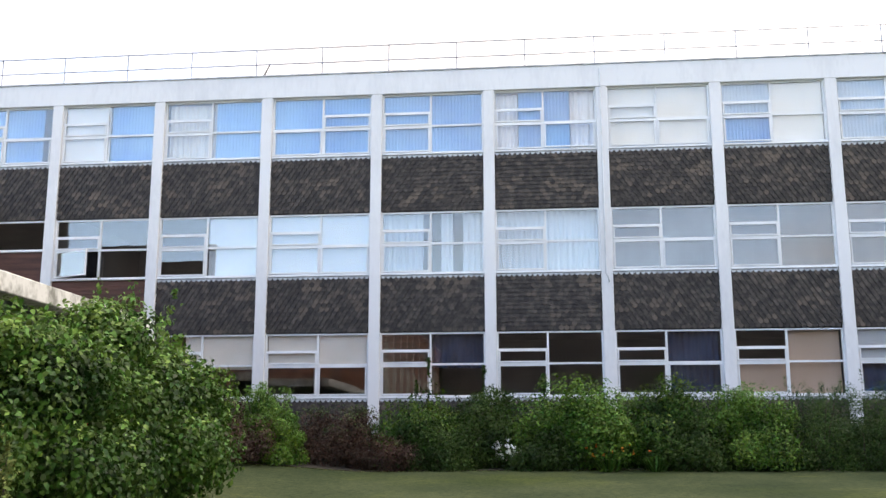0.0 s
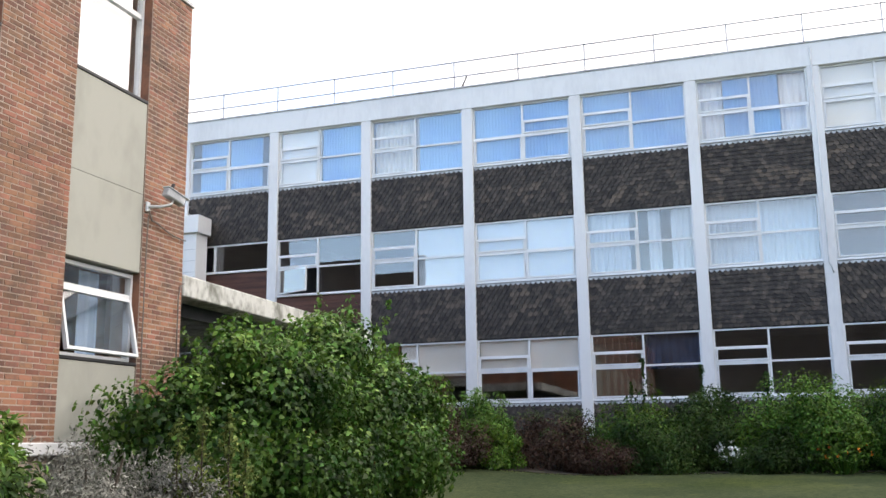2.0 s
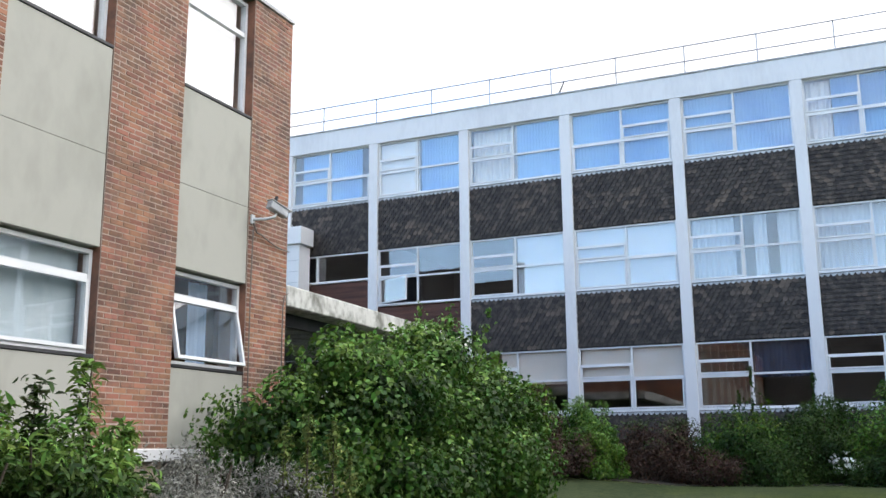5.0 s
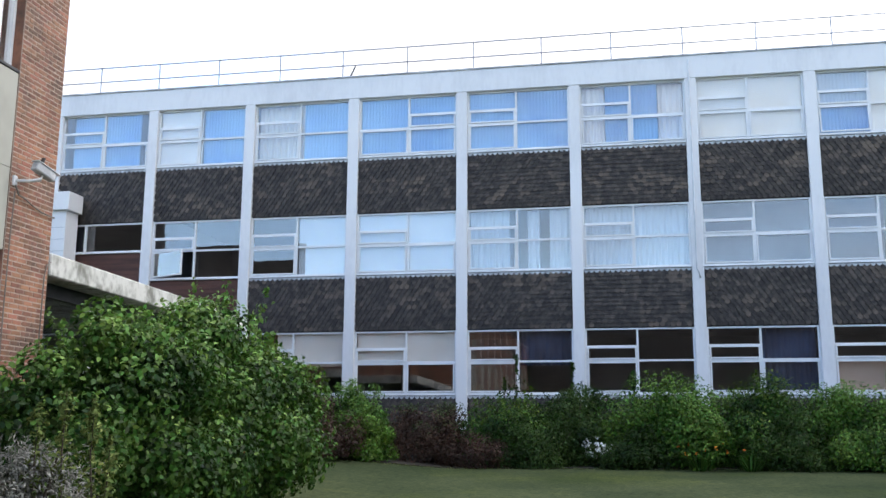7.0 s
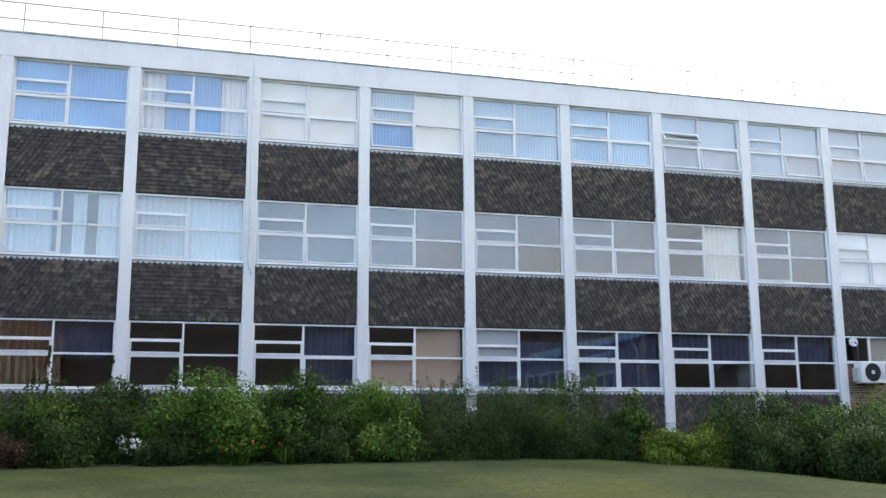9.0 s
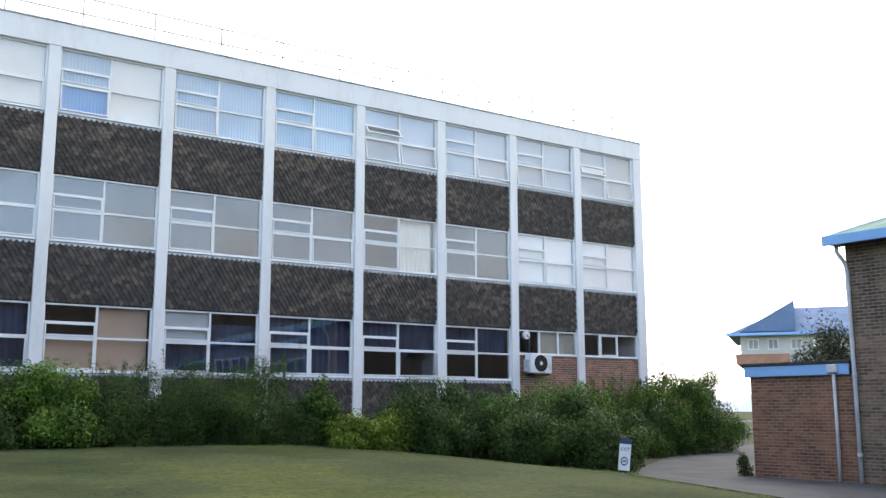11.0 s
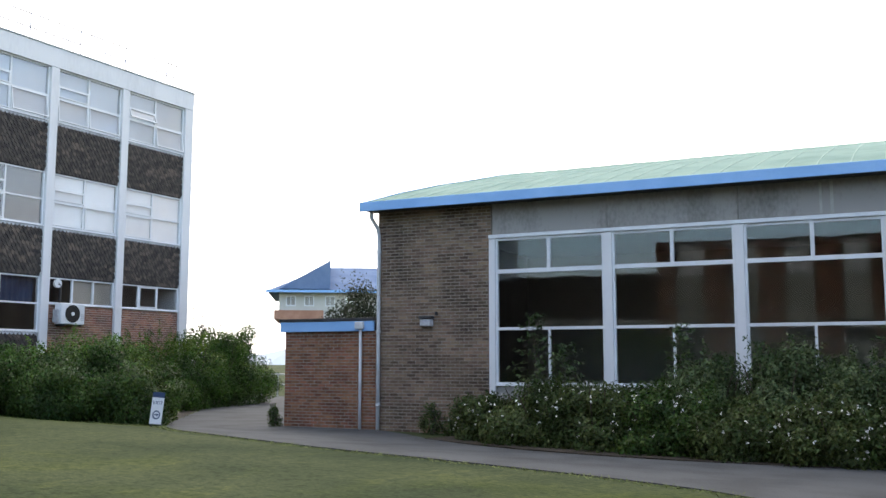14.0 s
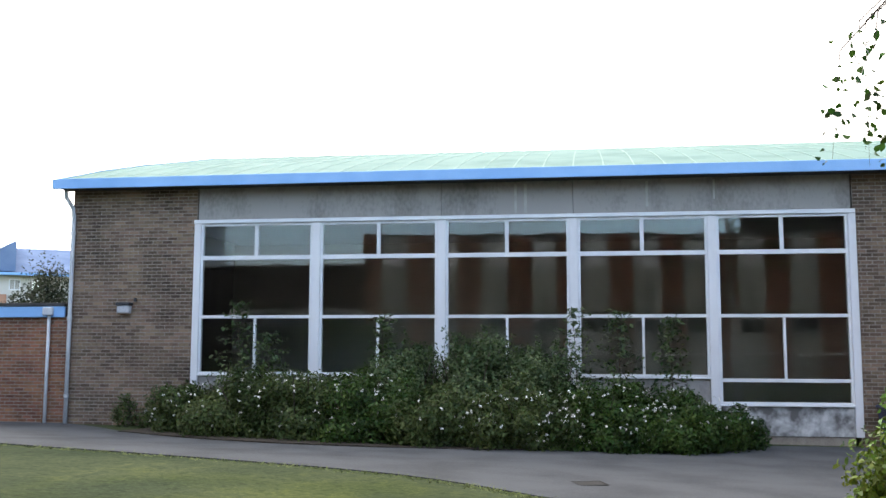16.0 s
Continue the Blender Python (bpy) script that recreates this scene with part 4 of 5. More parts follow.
# link corridor with a concrete canopy
LINK = thing("link_corridor", "glazed link corridor under a weathered concrete canopy", "corridor")
part("canopy", boxes((-10.4, -6.90, 10.46, 17.3, 3.44, 3.72), bevel=0.015), CANOPY, LINK, "weathered pale concrete roof slab")
part("beam", boxes((-7.35, -7.25, 10.52, 17.2, 3.26, 3.436)), DARK, LINK)
y = 10.56
while y < 16.9:
    part("post", boxes((-7.36, -7.28, y, y + 0.07, 0.7, 3.255)), FRAME, LINK)
    part("pane", boxes((-7.33, -7.322, y + 0.072, y + 1.52, 1.5, 3.25)), GLASS, LINK).visible_shadow = False
    part("kick_panel", boxes((-7.35, -7.29, y + 0.072, y + 1.52, 0.6, 1.49)), DARK, LINK)
    y += 1.6
part("wall", boxes((-10.3, -10.15, 10.5, 17.2, 0.3, 3.43)), ROOM, LINK)
for ob in LINK.children:                           # the link runs a little askew to the block
    for v in ob.data.vertices:
        v.co.x -= (v.co.y - 10.46) * 0.043
# plain unseen walls behind and to the west, added to darken the windows' reflections
SOUTH = thing("south_block", "unseen plain wall added to darken window reflections", "building")
part("wall", boxes((-12, 60, -18.4, -18.0, -0.5, 9.2)), DARK_BRICK, SOUTH)
part("coping", boxes((-12.1, 60.1, -18.5, -17.95, 9.202, 9.35)), LEAD, SOUTH)
part("tall_wall", boxes((-36.5, -24.5, -20.4, -20.0, -0.5, 15.9)), DARK_BRICK, SOUTH)
part("tall_wall", boxes((-62, -36.51, -20.4, -20.0, -0.5, 18.5)), DARK_BRICK, SOUTH)
RANGE = thing("west_range", "unseen plain wall beyond the link, added for the hall's reflections", "building")
part("wall", boxes((-15.6, -15.2, 11.2, 22.3, -0.3, 6.6)), DARK_BRICK, RANGE)
part("coping", boxes((-15.65, -15.15, 11.15, 22.32, 6.602, 6.7)), LEAD, RANGE)
# white stair head behind the link
HEAD = thing("stair_house", "white boarded stair enclosure with a flat cap", "building")
part("wall", boxes((-19.5, -15.63, 24.25, 24.86, 0.5, 7.74), bevel=0.01), WHITE, HEAD)
for k in range(7):
    part("board_joint", boxes((-19.45, -15.64, 24.243, 24.249, 5.2 + 0.34 * k, 5.215 + 0.34 * k)), LEAD, HEAD)
part("cap", boxes((-19.6, -15.52, 24.15, 24.88, 7.745, 8.28), bevel=0.012), WHITE, HEAD, "deep white roof edge")


# ---- the hall with the green roof ----
HALL = thing("hall", "brown brick hall with tall windows and green copper roof", "building", Matrix.Translation((math.sin(radians(86.5)) * 20, math.cos(radians(86.5)) * 20, 0)) @ pose(0, 0, 0, 0, 0, -86.5))
left_wall = part("brick_wall", boxes((-11.39, -8.47, 0.065, 0.30, -0.4, 5.30)), GREY_MORTAR, HALL, "brown multi-toned brick wall")
brickwork(left_wall, -11.40, -8.46, -0.30, 5.25, 0.0, BROWN_BRICK, BROWN_BRICK_REST, GREY_MORTAR, singles=(0.9, 2.7), back=0.06)
right_wall = part("brick_wall", boxes((5.30, 13.9, 0.065, 0.30, -0.8, 5.30)), GREY_MORTAR, HALL, "brown multi-toned brick wall")
brickwork(right_wall, 5.29, 13.9, -0.60, 5.25, 0.0, BROWN_BRICK, BROWN_BRICK_REST, GREY_MORTAR, back=0.06)
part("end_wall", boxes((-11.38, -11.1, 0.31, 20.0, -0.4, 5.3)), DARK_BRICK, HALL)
part("end_wall", boxes((13.6, 13.88, 0.31, 20.0, -0.8, 5.3)), BROWN_BRICK_REST, HALL)
part("back_wall", boxes((-11.0, 13.5, 19.7, 20.0, -0.8, 5.3)), ROOM_DARK, HALL)
part("floor", boxes((-11.0, 13.5, 0.31, 19.6, -0.6, -0.25)), ROOM_DARK, HALL)
part("ceiling", boxes((-11.0, 13.5, 0.31, 19.6, 5.0, 5.1)), ROOM_DARK, HALL)
part("inner_wall", boxes((-11.0, 13.5, 9.0, 9.2, -0.2, 4.95)), ROOM_DARK, HALL)
HB = [-8.44, -5.745, -3.01, -0.24, 2.555, 5.27]
for a, b in zip(HB, HB[1:]):
    part("lintel_panel", boxes((a + 0.004, b - 0.004, 0.02, 0.30, 4.50, 5.28), bevel=0.006), LINTEL, HALL, "rain-stained grey concrete lintel panel")
part("window_head", boxes((-8.52, 5.34, -0.03, 0.12, 4.41, 4.495), bevel=0.008), FRAME, HALL, "white painted head board")
for n, x in enumerate(HB):
    w = 0.092 if 0 < n < 5 else 0.075
    part("mullion_post", boxes((x - w, x + w, -0.01, 0.16, -0.02 if n > 3 else -0.35, 4.405), bevel=0.008), WHITE, HALL, "broad white window post")
for n, (a, b) in enumerate(zip(HB, HB[1:])):
    u0, u1 = a + (0.094 if n else 0.078), b - (0.094 if n < 4 else 0.078)
    mid = (u0 + u1) / 2
    low = 0.60 if n == 4 else 1.13
    rails = [(3.655, u0 + 0.03, u1 - 0.03, 0.09), (2.365, u0 + 0.03, u1 - 0.03, 0.065)] + ([(1.075, u0 + 0.03, u1 - 0.03, 0.07)] if n == 4 else [])
    ups = [(mid, 3.69, 4.37, 0.075), (mid, 1.10 if n == 4 else 1.17, 2.34, 0.05)]
    foot = 1.17 if n < 4 else 1.10
    cells = [(u0 + 0.05, mid - 0.035, 3.70, 4.36, "p", 0), (mid + 0.035, u1 - 0.05, 3.70, 4.36, "p", 0), (u0 + 0.05, u1 - 0.05, 2.40, 3.61, "p", 0), (u0 + 0.05, mid - 0.025, foot, 2.33, "p", 0), (mid + 0.025, u1 - 0.05, foot, 2.33, "p", 0)]
    if n == 4:
        cells.append((u0 + 0.05, u1 - 0.05, 0.65, 1.04, "p", 0))
    window(HALL, u0, u1, low, 4.405, 0.03, ups, rails, cells, HALL_GLASS, bar=0.048, deep=0.10, sill=0.05)
    part("apron_panel", boxes((u0, u1, 0.05, 0.25, -0.02 if n == 4 else -0.3, low - 0.04), bevel=0.006), PEELING if n == 4 else LINTEL, HALL, "flaking grey concrete panel below the window")
    part("plinth", boxes((u0, u1, 0.07, 0.25, -0.5, -0.03)), GREY_MORTAR, HALL) if n == 4 else None
for u, w, z in ((-1.46, 0.05, 4.52), (-1.26, 0.06, 4.50), (1.25, 0.05, 4.62), (2.6, 0.04, 4.75)):
    part("lime_streak", boxes((u, u + w, 0.014, 0.021, z, 5.15), bevel=0.002), LIME, HALL, "pale lime run down the concrete")
# roof: a shallow curve from the eaves to the ridge and down behind
prof = [(-0.55, 5.36), (1.5, 5.95), (3.7, 6.52), (6.0, 7.06), (8.2, 7.60), (10.3, 8.05), (12.4, 7.60), (15, 6.9), (18, 6.0), (20.5, 5.36)]
bm = bmesh.new()
for u0, u1 in ((-11.55, 14.4),):
    top = [[bm.verts.new((u, y, z)) for y, z in prof] for u in (u0, u1)]
    bot = [[bm.verts.new((u, y, z - 0.08)) for y, z in prof] for u in (u0, u1)]
    for i in range(len(prof) - 1):
        bm.faces.new((top[0][i], top[1][i], top[1][i + 1], top[0][i + 1]))
        bm.faces.new((bot[0][i], bot[0][i + 1], bot[1][i + 1], bot[1][i]))
        for e in (0, 1):
            bm.faces.new((top[e][i], top[e][i + 1], bot[e][i + 1], bot[e][i]))
    for i in (0, -1):
        bm.faces.new((top[0][i], top[1][i], bot[1][i], bot[0][i]))
roof = part("roof", bm, COPPER, HALL, "pale green weathered copper sheet roof")
u = -11.4
while u < 14.3:
    bm = bmesh.new()
    for (y0, z0), (y1, z1) in zip(prof[:6], prof[1:6]):
        vs = [bm.verts.new(p) for p in ((u, y0, z0), (u + 0.03, y0, z0), (u + 0.03, y1, z1), (u, y1, z1), (u, y0, z0 + 0.010), (u + 0.03, y0, z0 + 0.010), (u + 0.03, y1, z1 + 0.010), (u, y1, z1 + 0.010))]
        for f in ((4, 5, 6, 7), (0, 1, 5, 4), (1, 2, 6, 5), (3, 0, 4, 7)):
            bm.faces.new([vs[i] for i in f])
    part("seam", bm, SEAM, roof)
    u += 0.62
part("fascia", boxes((-11.59, 14.4, -0.60, -0.552, 5.16, 5.38), bevel=0.006), BLUE, HALL, "bright blue painted fascia board")
bm = bmesh.new()
for (y0, z0), (y1, z1) in zip(prof[:6], prof[1:6]):
    vs = [bm.verts.new((u, y, z + d)) for u in (-11.60, -11.555) for y, z in ((y0, z0), (y1, z1)) for d in (-0.2, 0.02)]
    for f in ((0, 1, 3, 2), (4, 6, 7, 5), (1, 5, 7, 3), (0, 2, 6, 4)):
        bm.faces.new([vs[i] for i in f])
part("barge_board", bm, BLUE, HALL, "bright blue painted barge board")
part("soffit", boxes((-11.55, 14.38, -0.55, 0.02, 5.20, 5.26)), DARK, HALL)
bm = bmesh.new()
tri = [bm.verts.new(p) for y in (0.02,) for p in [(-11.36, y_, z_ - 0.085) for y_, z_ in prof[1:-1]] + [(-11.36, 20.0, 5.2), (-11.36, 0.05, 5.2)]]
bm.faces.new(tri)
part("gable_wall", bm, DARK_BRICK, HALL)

# low annex beside the hall
ANNEX = thing("annex", "low dark red brick annex with blue roof edge", "building", HALL.matrix_world.copy())
aw = part("brick_wall", boxes((-14.04, -11.45, 0.075, 0.30, -0.2, 2.36)), GREY_MORTAR, ANNEX)
brickwork(aw, -14.05, -11.43, -0.10, 2.36, 0.01, BROWN_BRICK, DARK_RED_BRICK, GREY_MORTAR, back=0.06)
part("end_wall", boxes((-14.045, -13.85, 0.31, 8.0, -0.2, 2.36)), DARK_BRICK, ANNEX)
part("fascia", boxes((-14.14, -11.46, -0.09, -0.045, 2.36, 2.60), bevel=0.006), BLUE, ANNEX, "bright blue painted fascia board")
part("fascia", boxes((-14.14, -14.10, -0.04, 8.0, 2.36, 2.60), bevel=0.006), BLUE, ANNEX, "bright blue painted fascia board")
part("roof", boxes((-14.17, -11.45, -0.11, 8.05, 2.605, 2.68), bevel=0.006), DARK, ANNEX, "dark felt flat roof")
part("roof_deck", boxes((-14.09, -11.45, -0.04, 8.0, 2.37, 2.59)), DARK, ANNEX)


# ---- planting along the long block ----
BED = "shrubs along the long block"
hedge = [
    ("shrub", -7.3, 21.4, 0.9, 0.8, 1.35, LEAF_RED, 5000, 0.075, "bronze-red leaved shrub in the bed", 0, 0.5),
    ("shrub", -6.2, 21.6, 0.62, 0.6, 1.75, LEAF_BRIGHT, 4500, 0.11, "upright bright green shrub with narrow leaves", 6, 0.3),
    ("shrub", -4.6, 22.2, 1.35, 1.1, 1.38, LEAF_RED, 6500, 0.07, "low bronze-red leaved shrub in the bed", 0, 0.5),
    ("shrub", -2.7, 22.3, 1.05, 1.1, 1.62, LEAF_MID, 8000, 0.085, "mid-green shrub with loose upright shoots", 7, 0.5),
    ("shrub", -1.1, 22.4, 1.0, 1.2, 1.72, LEAF_DARK, 8500, 0.08, "dark green shrub with white flowers low down", 6, 0.5),
    ("shrub", 0.85, 22.2, 1.25, 1.2, 2.0, LEAF_BRIGHT, 12000, 0.085, "rounded bright green shrub in the bed", 5, 0.55),
    ("shrub", 2.75, 22.4, 1.05, 1.1, 1.95, LEAF_MID, 9000, 0.085, "rounded mid-green shrub in the bed", 4, 0.5),
    ("shrub", 4.55, 22.3, 1.05, 1.15, 1.92, LEAF_BRIGHT, 9500, 0.085, "bright green shrub with dark lower leaves", 5, 0.5),
    ("shrub", 6.2, 22.4, 1.15, 1.15, 1.92, LEAF_DARK, 11000, 0.065, "dense dark green shrub with feathery shoots", 14, 0.3),
    ("shrub", 7.9, 22.4, 1.2, 1.2, 2.0, LEAF_DARK, 11000, 0.065, "dense dark green shrub with feathery shoots", 12, 0.3),
    ("shrub", 9.5, 22.4, 1.2, 1.15, 2.1, LEAF_DARK, 10500, 0.065, "dense dark green shrub with feathery shoots", 9, 0.3),
    ("shrub", 10.75, 21.6, 0.55, 0.5, 1.70, LEAF_MID, 1500, 0.09, "slim mid-green shrub in the bed", 3, 0.5),
    ("shrub", 11.45, 20.7, 0.72, 0.6, 0.95, LEAF_YELLOW, 3600, 0.085, "low yellow-green shrub in the bed", 0, 0.55),
    ("shrub", 12.45, 20.5, 0.72, 0.6, 1.0, LEAF_YELLOW, 3600, 0.085, "low yellow-green shrub in the bed", 0, 0.55),
    ("shrub", 13.9, 20.7, 1.55, 1.4, 1.92, LEAF_DARK, 14000, 0.10, "large drooping dark green shrub", 0, 0.35),
    ("shrub", 15.4, 19.4, 1.5, 1.4, 2.02, LEAF_DARK, 14000, 0.10, "large drooping dark green shrub", 0, 0.35),
    ("shrub", 16.6, 18.2, 1.4, 1.3, 2.0, LEAF_DARK, 13000, 0.10, "large drooping dark green shrub beside the path", 0, 0.35),
    ("shrub", 18.6, 19.9, 0.8, 0.8, 1.35, LEAF_YELLOW, 4500, 0.08, "yellow-green low shrub beside the path", 0, 0.5),
    ("privet", 18.4, 22.4, 1.5, 1.3, 2.30, LEAF_PRIVET, 9000, 0.085, "tall untrimmed privet bush", 18, 0.45),
    ("privet", 20.6, 23.2, 1.5, 1.3, 2.55, LEAF_PRIVET, 9000, 0.085, "tall untrimmed privet bush", 18, 0.45),
    ("privet", 22.9, 24.0, 1.5, 1.3, 2.68, LEAF_MID, 9000, 0.085, "tall untrimmed privet bush", 18, 0.45),
    ("privet", 25.2, 24.6, 1.5, 1.3, 2.75, LEAF_MID, 9000, 0.085, "tall untrimmed privet bush", 18, 0.45),
    ("privet", 29.2, 25.6, 1.5, 1.3, 3.35, LEAF_MID, 11000, 0.085, "tall untrimmed privet bush at the path's bend", 6, 0.45),
    ("privet", 27.2, 25.0, 1.5, 1.3, 3.25, LEAF_MID, 11000, 0.085, "tall untrimmed privet bush at the path's bend", 6, 0.45),
    ("shrub", -6.9, 19.9, 1.1, 1.0, 1.45, LEAF_RED, 7000, 0.075, "bronze-brown leaved shrub in the bed", 0, 0.5),
    ("shrub", -5.7, 20.6, 0.55, 0.5, 1.45, LEAF_BRIGHT, 3500, 0.10, "upright bright green shrub in the bed", 4, 0.35),
    ("shrub", -3.3, 21.3, 0.75, 0.6, 0.75, LEAF_RED, 3500, 0.06, "low bronze-brown shrub at the lawn's edge", 0, 0.5),
    ("shrub", -2.0, 21.4, 0.9, 0.6, 1.05, LEAF_DARK, 4000, 0.07, "low dull green shrub at the lawn's edge", 0, 0.5),
    ("shrub", -0.1, 21.5, 0.8, 0.6, 1.00, LEAF_DARK, 4000, 0.07, "low dark green shrub at the lawn's edge", 0, 0.5),
    ("shrub", 3.4, 21.5, 0.95, 0.6, 1.15, LEAF_DARK, 4000, 0.07, "low dull green shrub at the lawn's edge", 0, 0.5),
    ("shrub", 4.9, 21.6, 0.8, 0.6, 0.95, LEAF_DARK, 4000, 0.07, "low dark green shrub at the lawn's edge", 0, 0.5),
    ("shrub", 7.0, 21.8, 0.9, 0.7, 1.25, LEAF_DARK, 6000, 0.06, "low dark green shrub at the lawn's edge", 0, 0.35),
    ("shrub", 8.8, 21.8, 0.9, 0.7, 1.20, LEAF_DARK, 6000, 0.06, "low dark green shrub at the lawn's edge", 0, 0.35),
    ("shrub", 10.3, 21.7, 0.7, 0.6, 1.10, LEAF_DARK, 4500, 0.06, "low dark green shrub at the lawn's edge", 0, 0.35),
    ("shrub", 13.2, 19.9, 0.9, 0.8, 1.25, LEAF_DARK, 7000, 0.09, "drooping dark green shrub at the lawn's edge", 0, 0.35),
    ("shrub", 14.9, 18.4, 0.9, 0.8, 1.30, LEAF_DARK, 7000, 0.09, "drooping dark green shrub at the lawn's edge", 0, 0.35),
]
for n, (name, x, y, rx, ry, h, mat, count, size, label, spikes, slim) in enumerate(hedge):
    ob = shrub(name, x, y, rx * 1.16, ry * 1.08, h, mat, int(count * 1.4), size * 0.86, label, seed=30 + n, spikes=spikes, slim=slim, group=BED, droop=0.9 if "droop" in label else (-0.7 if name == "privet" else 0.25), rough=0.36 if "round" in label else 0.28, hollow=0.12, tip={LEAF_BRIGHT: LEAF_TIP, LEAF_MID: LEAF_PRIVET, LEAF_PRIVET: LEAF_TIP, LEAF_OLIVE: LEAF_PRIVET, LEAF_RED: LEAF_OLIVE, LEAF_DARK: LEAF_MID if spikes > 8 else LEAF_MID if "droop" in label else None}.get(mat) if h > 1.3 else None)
    if "white flowers" in label:
        blossoms(ob, 0.5, -0.9, 0.42, 0.42, 0.3, 0.25, 42, 0.07, PETAL_WHITE, "blossom", 7, "white flower heads")
    if n == 5:
        blossoms(ob, 0.75, -1.15, 0.42, 0.75, 0.25, 0.16, 9, 0.06, PETAL_ORANGE, "blossom", 8, "orange lily flowers")


def blade_clump(x, y, r, h, count, mat, label, seed, name="lily_clump"):
    """A clump of arching strap leaves."""
    rng = np.random.default_rng(seed)
    ob = thing(name, label, "plant", pose(x, y, gz(x, y)))
    a, q = rng.uniform(0, 6.28, count), rng.uniform(0, 1, count)
    foot = np.stack([np.cos(a) * r * 0.35 * q, np.sin(a) * r * 0.35 * q, np.zeros(count)], 1)
    out = np.stack([np.cos(a), np.sin(a), np.zeros(count)], 1)
    side = np.stack([-np.sin(a), np.cos(a), np.zeros(count)], 1) * 0.016
    hh = (h * rng.uniform(0.6, 1.1, count))[:, None]
    up = np.array([0, 0, 1.0])
    mid, tip = foot + out * r * 0.35 + up * hh * 0.75, foot + out * r * rng.uniform(0.6, 1.1, (count, 1)) + up * hh * rng.uniform(0.6, 1.0, (count, 1))
    quads("foliage", np.concatenate([np.stack([foot - side, foot + side, mid + side, mid - side], 1), np.stack([mid - side, mid + side, tip + side * 0.1, tip - side * 0.1], 1)]), mat, ob)
    return ob


blade_clump(1.4, 20.95, 0.6, 0.5, 60, LEAF_MID, "clump of bright strap leaves with orange lilies", 3)
blade_clump(2.4, 21.0, 0.55, 0.42, 45, LEAF_MID, "clump of bright strap leaves", 4)

# climbers on the pillars
def climber(x, y, z0, z1, spread, mat, label, seed, m=IDENT, lean=0.0, leaf=0.10, count=230):
    """A slim shoot with leaves in pairs along its side twigs."""
    rng = np.random.default_rng(seed)
    ob = thing("sapling", label, "plant", m @ pose(x, y, z0))
    h = z1 - z0
    line = [(0, 0, 0), (lean * 0.4 + rng.normal(0, 0.03), -0.02, h * 0.35), (lean * 0.8, -0.03, h * 0.7), (lean, -0.02, h)]
    bm = tube(bmesh.new(), line, [0.014, 0.011, 0.008, 0.003], 5)
    part("stem", bm, BARK, ob)
    f = rng.uniform(0.12, 1.0, count) ** 0.8
    px = np.interp(f, [0, 0.35, 0.7, 1], [p[0] for p in line])
    w = spread * (0.25 + 0.95 * np.sin(math.pi * (0.12 + 0.85 * f))) * rng.uniform(0.05, 1, count) * (0.55 + 0.45 * np.sin(f * 23 + seed))
    a = rng.uniform(0, 6.28, count)
    at = np.stack([px + np.cos(a) * w, -0.02 + np.sin(a) * w * 0.6, f * h - w * 0.15], 1)
    quads("foliage", leaf_quads(rng, at, np.stack([np.cos(a), np.sin(a), np.full(count, 0.6)], 1), leaf, 0.42, 0.3), mat, ob)
    return ob


for n, (x, z1, sp) in enumerate(((-2.70, 3.45, 0.30), (-1.35, 3.25, 0.16), (0.1, 3.05, 0.3), (10.75, 3.1, 0.18), (16.6, 2.5, 0.16), (-3.0, 2.9, 0.25))):
    climber(x, 23.6, gz(x, 23.6), z1, sp, LEAF_MID, "slim leafy shoot rising before the windows", 60 + n)

def sapling(m, h, spread, seed, label, mat, leaf=0.10, slim=0.45, tiers=13, low=0.36, lift=0.15):
    """A young shoot: a slim stem with tiers of side twigs, leaves in two ranks along each."""
    rng = np.random.default_rng(seed)
    ob = thing("sapling", label, "plant", m)
    part("stem", tube(bmesh.new(), [(0, 0, 0), (0.03, -0.02, h * 0.5), (rng.normal(0, 0.04), -0.02, h)], [0.014, 0.010, 0.003], 5), BARK, ob)
    at, out, twigs = [], [], bmesh.new()
    for f in np.linspace(low, 0.98, tiers):
        for a in rng.uniform(0, 6.28) + np.array([0, 2.1, 4.2]):
            reach = spread * (1.3 - f) * rng.uniform(0.8, 1.5) + 0.05
            tip = np.array([math.cos(a) * reach, math.sin(a) * reach * 0.8, f * h + reach * (lift + rng.uniform(-0.2, 0.2))])
            base = np.array([0.02, -0.02, f * h])
            tube(twigs, [tuple(base), tuple(tip)], [0.004, 0.002], 4)
            q = np.repeat(np.linspace(0.25, 1.0, 5), 2)[:, None]
            at.append(base * (1 - q) + tip * q + rng.normal(0, leaf * 0.3, (10, 3)))
            out.append(np.tile((math.cos(a) * 0.3, math.sin(a) * 0.3, 1.0), (10, 1)))
    part("twig", twigs, BARK, ob)
    quads("foliage", leaf_quads(rng, np.concatenate(at), np.concatenate(out), leaf, slim, 0.5 - lift, True), mat, ob)


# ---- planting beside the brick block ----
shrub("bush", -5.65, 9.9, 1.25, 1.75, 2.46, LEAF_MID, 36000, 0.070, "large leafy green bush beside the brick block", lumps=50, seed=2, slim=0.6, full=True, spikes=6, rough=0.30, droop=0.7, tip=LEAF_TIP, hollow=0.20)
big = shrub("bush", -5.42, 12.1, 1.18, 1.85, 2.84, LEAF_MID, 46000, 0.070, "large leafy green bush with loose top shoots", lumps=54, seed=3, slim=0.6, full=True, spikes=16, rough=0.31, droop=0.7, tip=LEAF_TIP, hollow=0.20)
